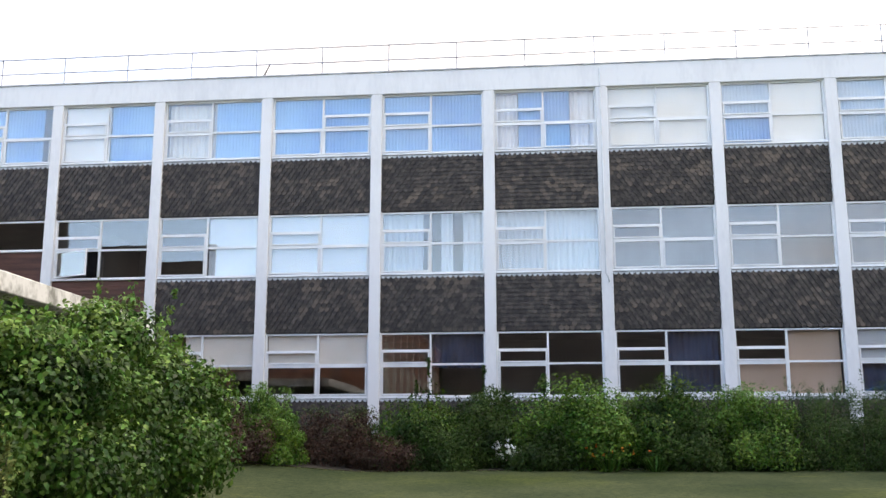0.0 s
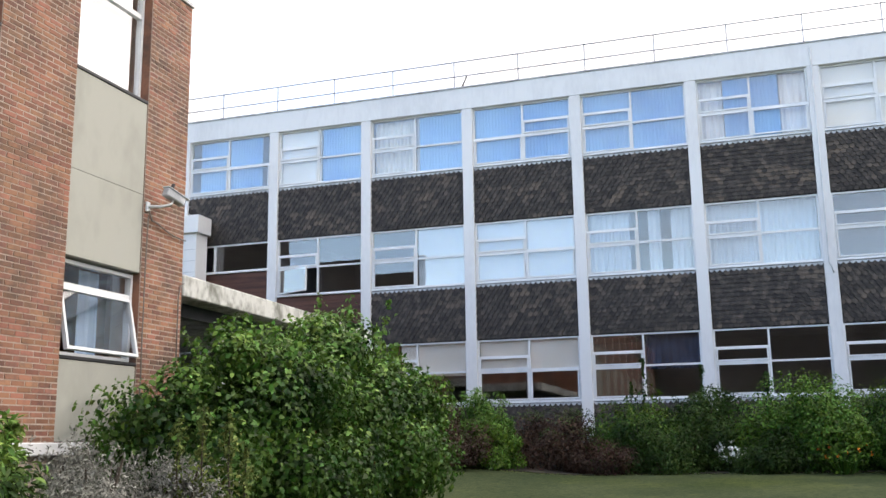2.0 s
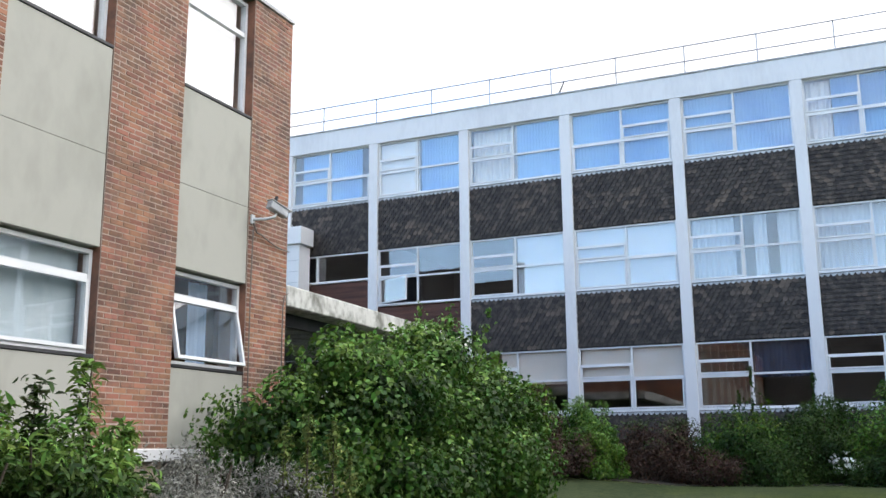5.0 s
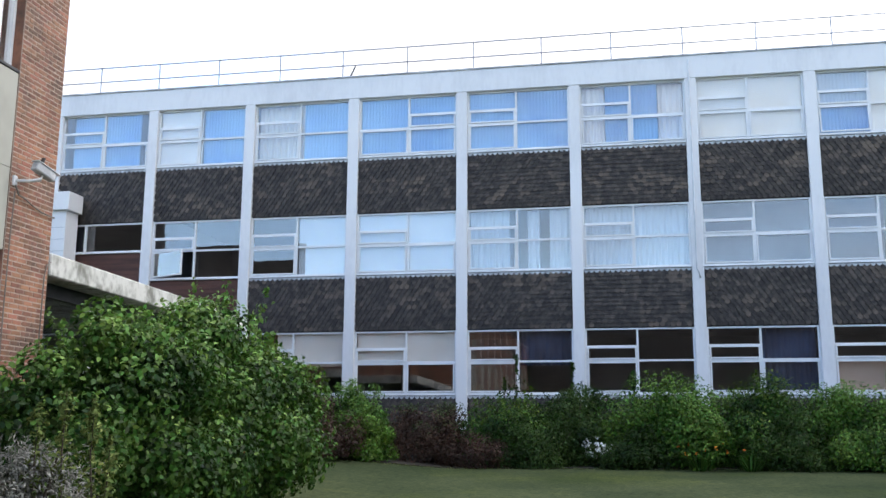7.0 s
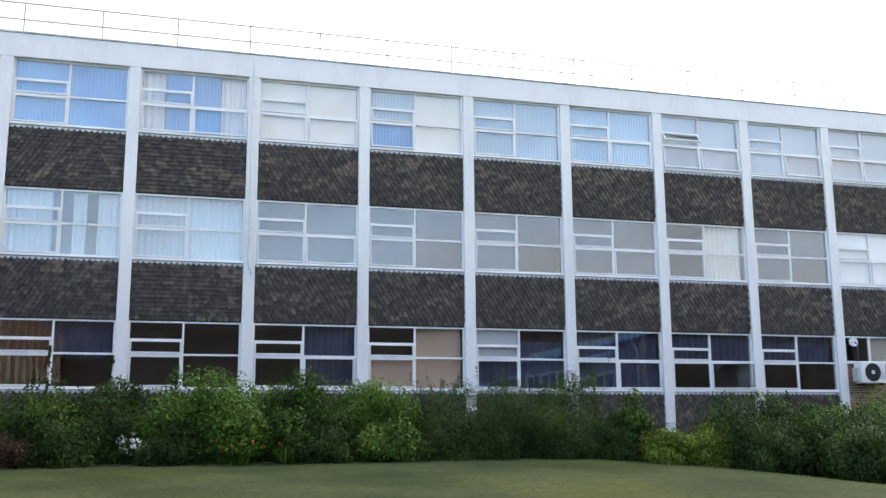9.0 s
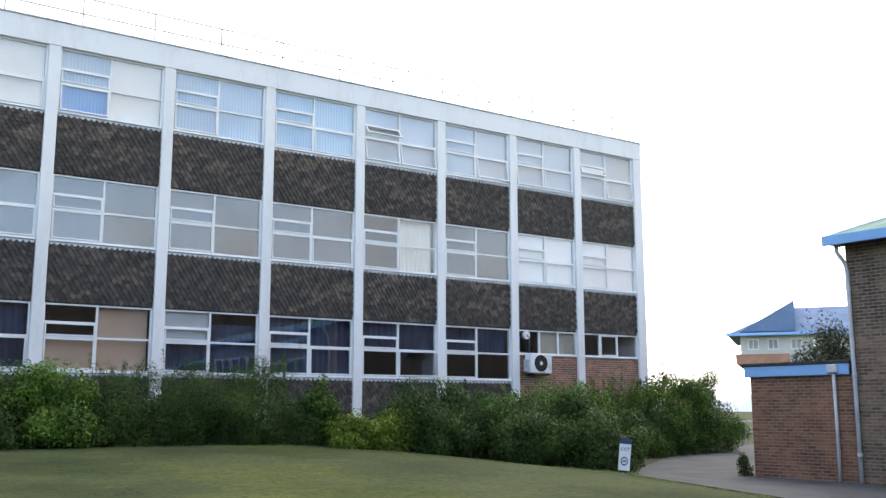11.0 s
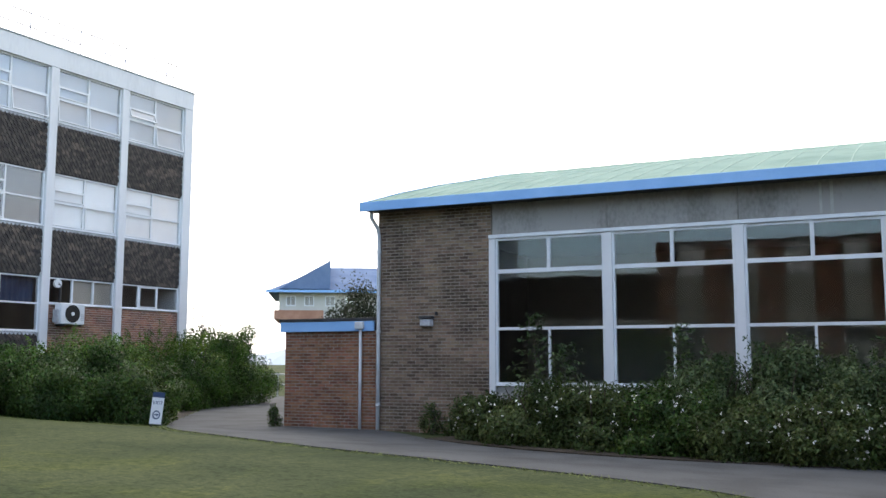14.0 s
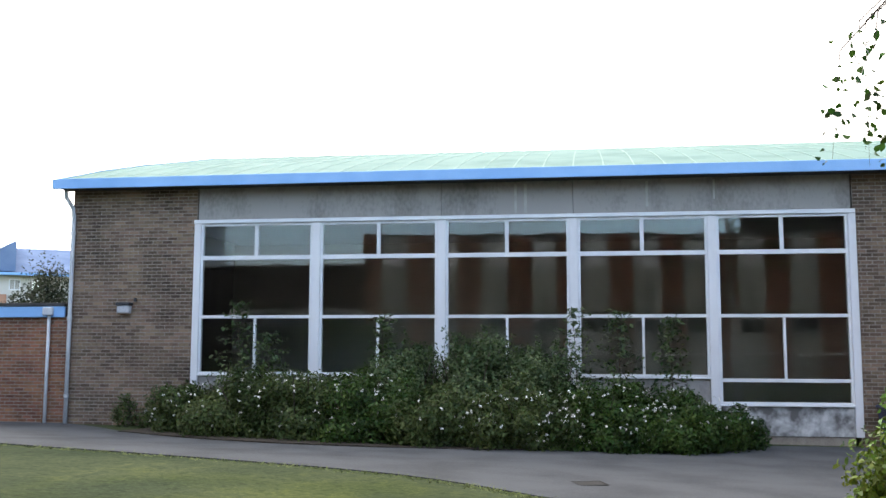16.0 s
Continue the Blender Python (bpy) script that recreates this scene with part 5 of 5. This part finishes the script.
blossoms(big, 0.1, -1.0, 1.1, 1.1, 0.9, 0.6, 6, 0.06, PETAL_PINK, "blossom", 5, "crimson rose flowers")
shrub("laurel", -5.35, 5.20, 0.85, 0.8, 1.48, LEAF_DARK, 12000, 0.082, "upright shrub with long pointed leaves and pale tips", seed=11, slim=0.3, full=True, spikes=14, lumps=26, droop=-0.8, tip=LEAF_TIP, hollow=0.1)
shrub("laurel", -5.55, 4.30, 0.8, 0.75, 1.60, LEAF_DARK, 11000, 0.082, "upright dark shrub with long pointed leaves", seed=12, slim=0.3, full=True, spikes=12, lumps=26, droop=-0.8, tip=LEAF_PRIVET, hollow=0.1)
for n, (x, y, z, tipm) in enumerate(((-5.40, 5.50, 2.24, LEAF_TIP), (-5.58, 5.22, 2.06, LEAF_DARK), (-5.66, 5.0, 1.90, LEAF_TIP), (-5.9, 4.85, 1.95, LEAF_TIP), (-5.25, 5.80, 1.74, LEAF_TIP))):
    sapling(pose(x, y, gz(x, y)), z - gz(x, y), 0.09, 90 + n, "upright laurel shoot with long pale leaves", tipm, 0.11, 0.28, 7, 0.55, 0.9)
shrub("lavender", -5.25, 6.6, 0.68, 0.62, 1.28, LEAF_GREY, 12000, 0.05, "silver-grey lavender bush beside the wall", seed=13, slim=0.3, spikes=36, lumps=26, droop=-0.8, hollow=0.1)
shrub("lavender", -4.80, 7.2, 0.66, 0.6, 1.20, LEAF_GREY, 11000, 0.05, "silver-grey lavender bush beside the wall", seed=14, slim=0.3, spikes=32, lumps=22, droop=-0.8, hollow=0.1)
lav = shrub("lavender", -4.85, 6.0, 0.55, 0.5, 1.05, LEAF_GREY, 8000, 0.05, "silver-grey lavender bush beside the wall", seed=15, slim=0.3, spikes=22, lumps=22)
for n, (x, y, z) in enumerate(((-4.40, 7.05, 1.90), (-4.60, 7.0, 1.80), (-4.30, 7.3, 1.85), (-4.25, 7.5, 1.55))):
    climber(x, y, gz(x, y), z, 0.20, LEAF_SEED, "tall dull green weed gone to seed", 80 + n, leaf=0.055, count=420)

# ---- planting below the hall windows ----
def hall_place(s, p):
    a = radians(86.5)
    return math.sin(a) * p + math.cos(a) * s, math.cos(a) * p - math.sin(a) * s


ROSE = "shrubs below the hall windows"
for n, (s, p, r, h, mat, fl) in enumerate(((-8.0, 18.8, 0.9, 1.0, LEAF_OLIVE, 26), (-6.9, 18.4, 1.25, 1.28, LEAF_OLIVE, 34), (-5.5, 18.2, 1.35, 1.38, LEAF_OLIVE, 30), (-4.2, 18.0, 1.3, 1.35, LEAF_DARK, 26), (-3.5, 18.9, 1.15, 1.95, LEAF_SAGE, 0), (-2.2, 18.8, 1.2, 2.15, LEAF_SAGE, 0), (-2.6, 17.7, 1.15, 1.05, LEAF_OLIVE, 12), (-0.9, 18.8, 1.1, 1.95, LEAF_SAGE, 0), (-1.2, 17.7, 1.2, 1.20, LEAF_OLIVE, 48), (0.3, 17.9, 1.25, 1.26, LEAF_DARK, 56), (1.6, 18.3, 1.1, 1.18, LEAF_DARK, 34), (2.5, 18.9, 0.75, 0.9, LEAF_DARK, 12))):
    x, y = hall_place(s, p)
    ob = shrub("rose_bush" if fl else "shrub", x, y, r, r * 0.95, h, mat, int(7500 * r), 0.075, "dull green rose bush with small white flowers" if fl else "loose green shrub rising to the windows", seed=100 + n, spikes=12 if not fl else 3, group=ROSE, hollow=0.1)
    if fl:
        b = blossoms(ob, 0, 0, h * 0.5, r * 0.95, r * 0.95, h * 0.45, int(fl * 1.5), 0.043, PETAL_WHITE, "blossom", 120 + n, "small white rose flowers")
        b.matrix_local = pose(0, 0, 0, 0, 0, -86.5)
for n, (s, z, sp) in enumerate(((-7.15, 2.65, 0.55), (-6.5, 2.0, 0.48), (-4.1, 2.35, 0.45), (-0.22, 2.50, 0.42), (0.62, 2.42, 0.46), (1.62, 2.25, 0.42))):
    sapling(HALL.matrix_world @ pose(s, -0.75, -0.1), z + 0.1, sp, 140 + n, "slim leafy sapling rising before the hall windows", LEAF_SAGE)
for n, (s, p, r, h) in enumerate(((-9.85, 19.7, 0.24, 0.85), (-14.2, 19.8, 0.16, 0.65), (-9.2, 19.6, 0.28, 0.5))):
    x, y = hall_place(s, p)
    shrub("weed", x, y, r, r, h, LEAF_OLIVE, 420, 0.06, "thin weed growing against the brick wall", seed=150 + n, category="plant", lumps=14, stems=4)

# plant and birch beside the path
shrub("shrub", 8.75, -2.32, 0.62, 0.62, 1.32, LEAF_YELLOW, 7000, 0.062, "yellow-green shrub beside the path", seed=170, spikes=8, full=True, tip=LEAF_TIP)
birch = thing("birch_tree", "birch with thin hanging twigs over the path", "tree", pose(6.9, -4.6, gz(6.9, -4.6)))
bm = bmesh.new()
tube(bm, [(0, 0, 0), (0.05, 0.1, 2.2), (0.0, 0.2, 4.6), (0.1, 0.3, 7.0)], [0.16, 0.13, 0.09, 0.03], 10)
part("trunk", bm, material("birch_bark", (0.30, 0.29, 0.27), (0.62, 0.61, 0.58), scale=5, rough=0.8, bump=0.3, stretch=(1, 1, 3)), birch, smooth=True)
rngb = np.random.default_rng(5)
leaves_at, twigs = [], bmesh.new()
for k in range(28):
    if k < 9:
        e = np.array([-1.0 + rngb.uniform(-0.5, 0.35), 3.10 + rngb.uniform(-0.40, 0.34), 3.52 + rngb.uniform(0.0, 0.35)])
        drop = rngb.uniform(0.6, 1.0)
    else:
        a = rngb.uniform(0, 6.28)
        e = np.array([math.cos(a) * rngb.uniform(0.8, 2.2), math.sin(a) * rngb.uniform(0.8, 2.2) - 0.6, rngb.uniform(3.6, 6.4)])
        drop = rngb.uniform(0.6, 1.6)
    s = np.array([0, 0.2, rngb.uniform(4.6, 5.4) if k < 9 else e[2] - 0.4])
    mid = (s * 0.35 + e * 0.65) + (0, 0, 0.75 if k < 9 else 0.35)
    t = e + (rngb.uniform(-0.15, 0.1), rngb.uniform(-0.1, 0.12), -drop)
    tube(twigs, [tuple(s), tuple(mid), tuple(e), tuple((e + t) / 2 + (0.02, 0, 0)), tuple(t)], [0.03, 0.014, 0.004, 0.0015, 0.001], 4)
    m = 22 if k < 9 else 120
    f = rngb.uniform(0, 1, (m, 1)) ** 0.8
    leaves_at.append(e * (1 - f) + t * f + rngb.normal(0, 0.065 if k < 9 else 0.22, (m, 3)))
part("twig", twigs, BARK, birch)
leaves_at = np.concatenate(leaves_at)
quads("foliage", leaf_quads(rngb, leaves_at, rngb.normal(0, 1, leaves_at.shape), 0.052, 0.72, 0.9, True), LEAF_MID, birch)

# ---- fittings ----
cctv = thing("security_camera", "white security camera on a wall bracket", "camera", pose(-6.92, 9.64, 4.42))
part("wall_plate", boxes((0, 0.03, -0.035, 0.035, -0.06, 0.06), bevel=0.006), FRAME, cctv)
part("arm", tube(bmesh.new(), [(0.02, 0, 0.0), (0.16, 0.05, 0.0), (0.26, 0.12, 0.03), (0.27, 0.15, 0.10)], 0.020, 8), FRAME, cctv, smooth=True)
body = part("housing", boxes((-0.055, 0.055, -0.26, 0.22, -0.05, 0.06), bevel=0.015), LEAD, cctv)
body.matrix_local = pose(0.27, 0.17, 0.125, -17, 0, -14) @ Matrix.Diagonal((0.92, 0.62, 0.95, 1))
part("sun_shield", boxes((-0.065, 0.065, -0.28, 0.30, 0.064, 0.075), bevel=0.004), FRAME, body)
part("lens", boxes((-0.045, 0.045, 0.222, 0.232, -0.04, 0.05), bevel=0.004), DARK, body)
part("beacon", tube(bmesh.new(), [(0.02, -0.14, 0.07), (0.02, -0.14, 0.15)], 0.030, 10), DARK, body)
cable = thing("cable", "dark cable clipped along the brick pier", "cable", pose(-6.90, 9.64, 4.35))
part("wire", tube(bmesh.new(), [(0.01, 0, 0.02), (0.02, 0.06, -0.09), (0.015, 0.18, -0.10), (0.012, 0.35, -0.15), (0.012, 0.55, -0.19), (0.012, 0.80, -0.20)], 0.010, 6), CABLE, cable)
part("wire", tube(bmesh.new(), [(0.01, 0, -0.05), (0.012, -0.02, -0.6), (0.012, -0.02, -1.5), (0.012, -0.01, -2.4)], 0.008, 6), CABLE, cable)
pipe = thing("conduit", "thin bent grey conduit on the brick pier", "pipe", pose(-6.90, 10.38, 1.7))
part("pipe", tube(bmesh.new(), [(0.012, -0.05, 0), (0.012, -0.05, 1.7), (0.015, -0.02, 1.85), (0.015, 0.06, 1.9)], 0.009, 8), CABLE, pipe, smooth=True)

aircon = thing("air_conditioner", "white outdoor air conditioner on a brick panel", "air conditioner", pose(20.42, FACE - 0.14, 2.78) @ Matrix.Diagonal((1.12, 1.0, 1.12, 1)))
part("casing", boxes((-0.42, 0.38, -0.16, 0.16, 0.0, 0.58), bevel=0.02), FRAME, aircon)
part("fan_grille", tube(bmesh.new(), [(-0.04, -0.158, 0.29), (-0.04, -0.172, 0.29)], 0.245, 28), FELT, aircon, "round black fan guard")
part("fan_hub", tube(bmesh.new(), [(-0.04, -0.173, 0.29), (-0.04, -0.185, 0.29)], 0.055, 16), FRAME, aircon)
part("valve_cover", boxes((-0.50, -0.424, -0.10, 0.12, 0.04, 0.40), bevel=0.01), LEAD, aircon, "grey valve cover")
for k in range(4):
    part("louvre", boxes((0.24, 0.35, -0.172, -0.158, 0.12 + k * 0.05, 0.135 + k * 0.05)), LEAD, aircon)
for x in (-0.3, 0.28):
    part("bracket", boxes((x - 0.02, x + 0.02, -0.16, 0.22, -0.05, -0.002)), DARK, aircon)
vent = thing("vent_pipe", "white bent vent pipe through a window", "vent", pose(19.98, FACE - 0.02, 3.45))
part("pipe", tube(bmesh.new(), [(0.12, 0.02, 0.0), (0.12, 0.0, 0.35), (0.08, -0.02, 0.52), (0.0, -0.03, 0.58)], 0.045, 10), DARK, vent, smooth=True)
part("cowl", tube(bmesh.new(), [(0.0, 0.03, 0.58), (0.0, -0.06, 0.58)], 0.13, 18), FRAME, vent)

HM = HALL.matrix_world
lamp = thing("wall_floodlight", "grey wall floodlight with a dark hood", "lamp", HM @ pose(-10.05, 0, 2.56))
part("hood", boxes((-0.16, 0.16, -0.20, 0.0, 0.06, 0.12), bevel=0.01), DARK, lamp)
part("lens", boxes((-0.14, 0.14, -0.18, -0.01, -0.12, 0.055), bevel=0.02), LEAD, lamp)
part("sensor", boxes((0.20, 0.25, -0.08, 0.0, 0.14, 0.22), bevel=0.008), DARK, lamp)
drain = thing("drain_pipe", "pale grey drain pipe with a bent neck at the hall corner", "pipe", HM @ pose(-11.35, 0, 0))
part("pipe", tube(bmesh.new(), [(-0.05, -0.35, 5.18), (-0.05, -0.33, 5.02), (0.0, -0.12, 4.80), (0.02, -0.09, 4.6), (0.02, -0.09, 2.4), (0.02, -0.09, 0.0)], 0.045, 10), PIPE, drain, smooth=True)
for z in (0.6, 2.3, 4.2):
    part("collar", tube(bmesh.new(), [(0.02, -0.09, z), (0.02, -0.09, z + 0.07)], 0.056, 10), PIPE, drain)
drain2 = thing("drain_pipe", "pale grey drain pipe with a hopper on the annex", "pipe", HM @ pose(-11.82, 0, 0))
part("pipe", tube(bmesh.new(), [(0, -0.09, 2.42), (0, -0.09, 0.0)], 0.037, 10), PIPE, drain2, smooth=True)
part("hopper", boxes((-0.12, 0.12, -0.19, -0.10, 2.40, 2.58), bevel=0.02), PIPE, drain2)

sign = thing("exit_sign", "small white exit sign with dark blue head", "sign", pose(15.55, 15.98, gz(15.55, 15.98), -4, 6, -44) @ Matrix.Diagonal((0.82, 0.82, 0.97, 1)))
part("post", boxes((-0.11, -0.08, 0.012, 0.04, -0.1, 0.70)), DARK, sign)
part("post", boxes((0.08, 0.11, 0.012, 0.04, -0.1, 0.70)), DARK, sign)
part("panel", boxes((-0.155, 0.155, 0.0, 0.011, 0.06, 0.66), bevel=0.003), FRAME, sign)
part("head_panel", boxes((-0.155, 0.155, -0.004, 0.011, 0.662, 0.78), bevel=0.003), NAVY, sign, "dark blue head panel")
fc = bpy.data.curves.new("lettering", "FONT")
fc.body, fc.size, fc.align_x, fc.extrude = "EXIT", 0.125, "CENTER", 0.001
fc.materials.append(NAVY)
letters = new("lettering", fc)
letters.parent = sign
letters.matrix_local = pose(0, -0.003, 0.50, 90)
bm = bmesh.new()
for k in range(24):
    a0, a1 = k * math.pi / 12, (k + 1) * math.pi / 12
    vs = [bm.verts.new((math.cos(a) * r, -0.003, 0.27 + math.sin(a) * r)) for a, r in ((a0, 0.10), (a1, 0.10), (a1, 0.072), (a0, 0.072))]
    bm.faces.new(vs)
part("arrow_ring", bm, NAVY, sign, "dark blue ring")
bm = bmesh.new()
bm.faces.new([bm.verts.new((x, -0.0035, 0.27 + z)) for x, z in ((-0.05, 0.014), (-0.05, -0.014), (0.005, -0.014), (0.005, -0.045), (0.055, 0.0), (0.005, 0.045), (0.005, 0.014))])
part("arrow", bm, NAVY, sign, "dark blue arrow")

cover = thing("drain_cover", "small dark iron drain cover in the path", "drain cover", pose(12.15, 0.72, gz(12.15, 0.72) + 0.012, 0, 0, 20))
part("plate", boxes((-0.17, 0.17, -0.17, 0.17, 0.0, 0.010), bevel=0.003), FELT, cover)
part("rim", ring(-0.19, 0.19, -0.19, 0.19, 0, 0.006, 0.015), FELT, cover).matrix_local = pose(0, 0, 0.006, 90)
waste_bin = thing("waste_bin", "dark blue plastic waste bin against the hall wall", "bin", HM @ pose(5.80, -0.45, -0.24))
bm = boxes((-0.26, 0.26, -0.26, 0.26, 0.06, 0.80))
for v in bm.verts:
    if v.co.z < 0.2:
        v.co.x, v.co.y = v.co.x * 0.82, v.co.y * 0.82
bmesh.ops.bevel(bm, geom=list(bm.edges), offset=0.03, segments=2, affect="EDGES")
BIN = material("dark_blue_plastic", (0.012, 0.018, 0.060), (0.020, 0.030, 0.085), scale=3, rough=0.5, bump=0.05)
part("body", bm, BIN, waste_bin)
part("lid", boxes((-0.29, 0.29, -0.30, 0.28, 0.802, 0.88), bevel=0.03), BIN, waste_bin)
for x in (-0.2, 0.2):
    part("wheel", tube(bmesh.new(), [(x - 0.03, 0.16, 0.06), (x + 0.03, 0.16, 0.06)], 0.06, 14), DARK, waste_bin)
barrier = thing("barrier", "pale grey metal barrier at the end of the path", "railing", pose(37.2, 30.6, gz(37.2, 30.6), 0, 0, -40))
for x in (-1.2, -0.4, 0.4, 1.2):
    part("post", tube(bmesh.new(), [(x, 0, -0.05), (x, 0, 1.1)], 0.045, 8), PIPE, barrier)
for z in (0.55, 1.05):
    part("bar", tube(bmesh.new(), [(-1.25, 0, z), (1.25, 0, z)], 0.035, 8), PIPE, barrier)

# ---- far off: a house with a blue roof and a tree ----
ang = math.degrees(math.atan2(-0.81, 0.59))
house = thing("distant_house", "cream house with blue hipped roof far behind", "house", pose(58.3, 47.2, 0, 0, 0, ang))
CREAMW = material("cream_render", (0.48, 0.47, 0.43), (0.60, 0.58, 0.53), scale=0.4, rough=0.9, bump=0.05)
part("wall", boxes((0, 16, 0, 11, 5.62, 7.05)), CREAMW, house)
part("lower_wall", boxes((-0.35, 3.4, -0.3, 10.9, 4.92, 5.62)), material("pale_orange_brick", (0.34, 0.17, 0.11), (0.44, 0.24, 0.16), scale=1, rough=0.9), house, "pale orange brick lower wall")
part("lower_wall", boxes((3.41, 16, 0.0, 10.9, 4.92, 5.61)), CREAMW, house)
part("ground_storey", boxes((1.2, 15.9, 0.4, 10.8, -0.5, 4.915)), CREAMW, house)
BLUE_ROOF = material("blue_roof_sheet", (0.11, 0.165, 0.28), (0.16, 0.225, 0.35), scale=0.6, spec=0.1, rough=0.8, bump=0.05)
bm = bmesh.new()
vs = [bm.verts.new(p) for p in ((-0.9, -0.9, 7.05), (17, -0.9, 7.05), (17, 12, 7.05), (-0.9, 12, 7.05), (3.4, 5.5, 9.5), (12, 5.5, 9.5))]
for f in ((0, 1, 5, 4), (1, 2, 5), (2, 3, 4, 5), (3, 0, 4), (0, 3, 2, 1)):
    bm.faces.new([vs[i] for i in f])
part("roof", bm, BLUE_ROOF, house)
bm = bmesh.new()
vs = [bm.verts.new(p) for p in ((0.0, -0.7, 7.25), (3.9, -0.7, 7.25), (3.9, -0.7, 9.45), (3.9, 5.0, 9.45), (0.0, 3.0, 7.25))]
for f in ((0, 1, 2), (1, 3, 2), (0, 2, 3, 4)):
    bm.faces.new([vs[i] for i in f])
part("gablet", bm, BLUE_ROOF, house, "dark blue gablet")
part("gutter", boxes((-0.95, 17, -0.98, -0.86, 6.95, 7.15)), BLUE, house)
for u in (0.9, 2.3, 3.9, 5.4):
    w = part("window", ring(u - 0.38, u + 0.38, 5.95, 6.75, -0.04, 0.02, 0.07), FRAME, house)
    part("pane", boxes((u - 0.33, u + 0.33, -0.01, -0.004, 6.0, 6.7)), GLASS, w)
    part("mullion", boxes((u - 0.03, u + 0.03, -0.038, -0.012, 6.0, 6.7)), FRAME, w)
shrub("tree", 39.8, 27.2, 1.75, 1.75, 5.9, LEAF_DULL, 3000, 0.15, "open dull green tree behind the annex", seed=200, lumps=46, category="tree", low=0.35, stems=9, spikes=16)
shrub("tree", 33.5, 31.6, 1.3, 1.1, 3.6, LEAF_DULL, 500, 0.13, "thin far tree showing above the privet", seed=210, lumps=22, category="tree", low=0.6, stems=6, spikes=8)
# faint hills on the skyline, the haze put into their pale colour
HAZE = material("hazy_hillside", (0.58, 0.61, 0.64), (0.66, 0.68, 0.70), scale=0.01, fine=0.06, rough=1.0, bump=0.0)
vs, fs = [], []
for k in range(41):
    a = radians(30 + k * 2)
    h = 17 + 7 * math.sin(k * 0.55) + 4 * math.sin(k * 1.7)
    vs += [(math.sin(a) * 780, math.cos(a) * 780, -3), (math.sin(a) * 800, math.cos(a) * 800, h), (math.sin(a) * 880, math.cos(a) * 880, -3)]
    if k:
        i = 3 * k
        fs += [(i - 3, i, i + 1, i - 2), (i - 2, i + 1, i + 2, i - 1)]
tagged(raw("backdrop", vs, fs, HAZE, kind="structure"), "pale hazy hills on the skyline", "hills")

# ---- longer grass left standing along the lawn's edges ----
rngg = np.random.default_rng(9)
N = 12000
along = rngg.uniform(0, 1, N)
line = np.array(path_line_a)
bed = np.array(bed_front)
half = N // 3
gx = np.concatenate([np.interp(along[:half], np.linspace(0, 1, len(line)), line[:, 0]) - 0.10, np.interp(along[half:], np.linspace(0, 1, len(bed)), bed[:, 0])]) + rngg.normal(0, 0.09, N)
gy = np.concatenate([np.interp(along[:half], np.linspace(0, 1, len(line)), line[:, 1]), np.interp(along[half:], np.linspace(0, 1, len(bed)), bed[:, 1]) - 0.05]) + rngg.normal(0, 0.05, N)
foot = np.stack([gx, gy, ground_height(gx, gy) - 0.004], 1)
a = rngg.uniform(0, 6.28, N)
side = np.stack([np.cos(a), np.sin(a), 0 * a], 1) * 0.008
tip = foot + np.stack([rngg.normal(0, 0.05, N), rngg.normal(0, 0.05, N), rngg.uniform(0.012, 0.04, N)], 1)
quads("grass", np.stack([foot - side, foot + side, tip + side * 0.2, tip - side * 0.2], 1), BLADES, None, "longer grass along the lawn's edges", "stuff")
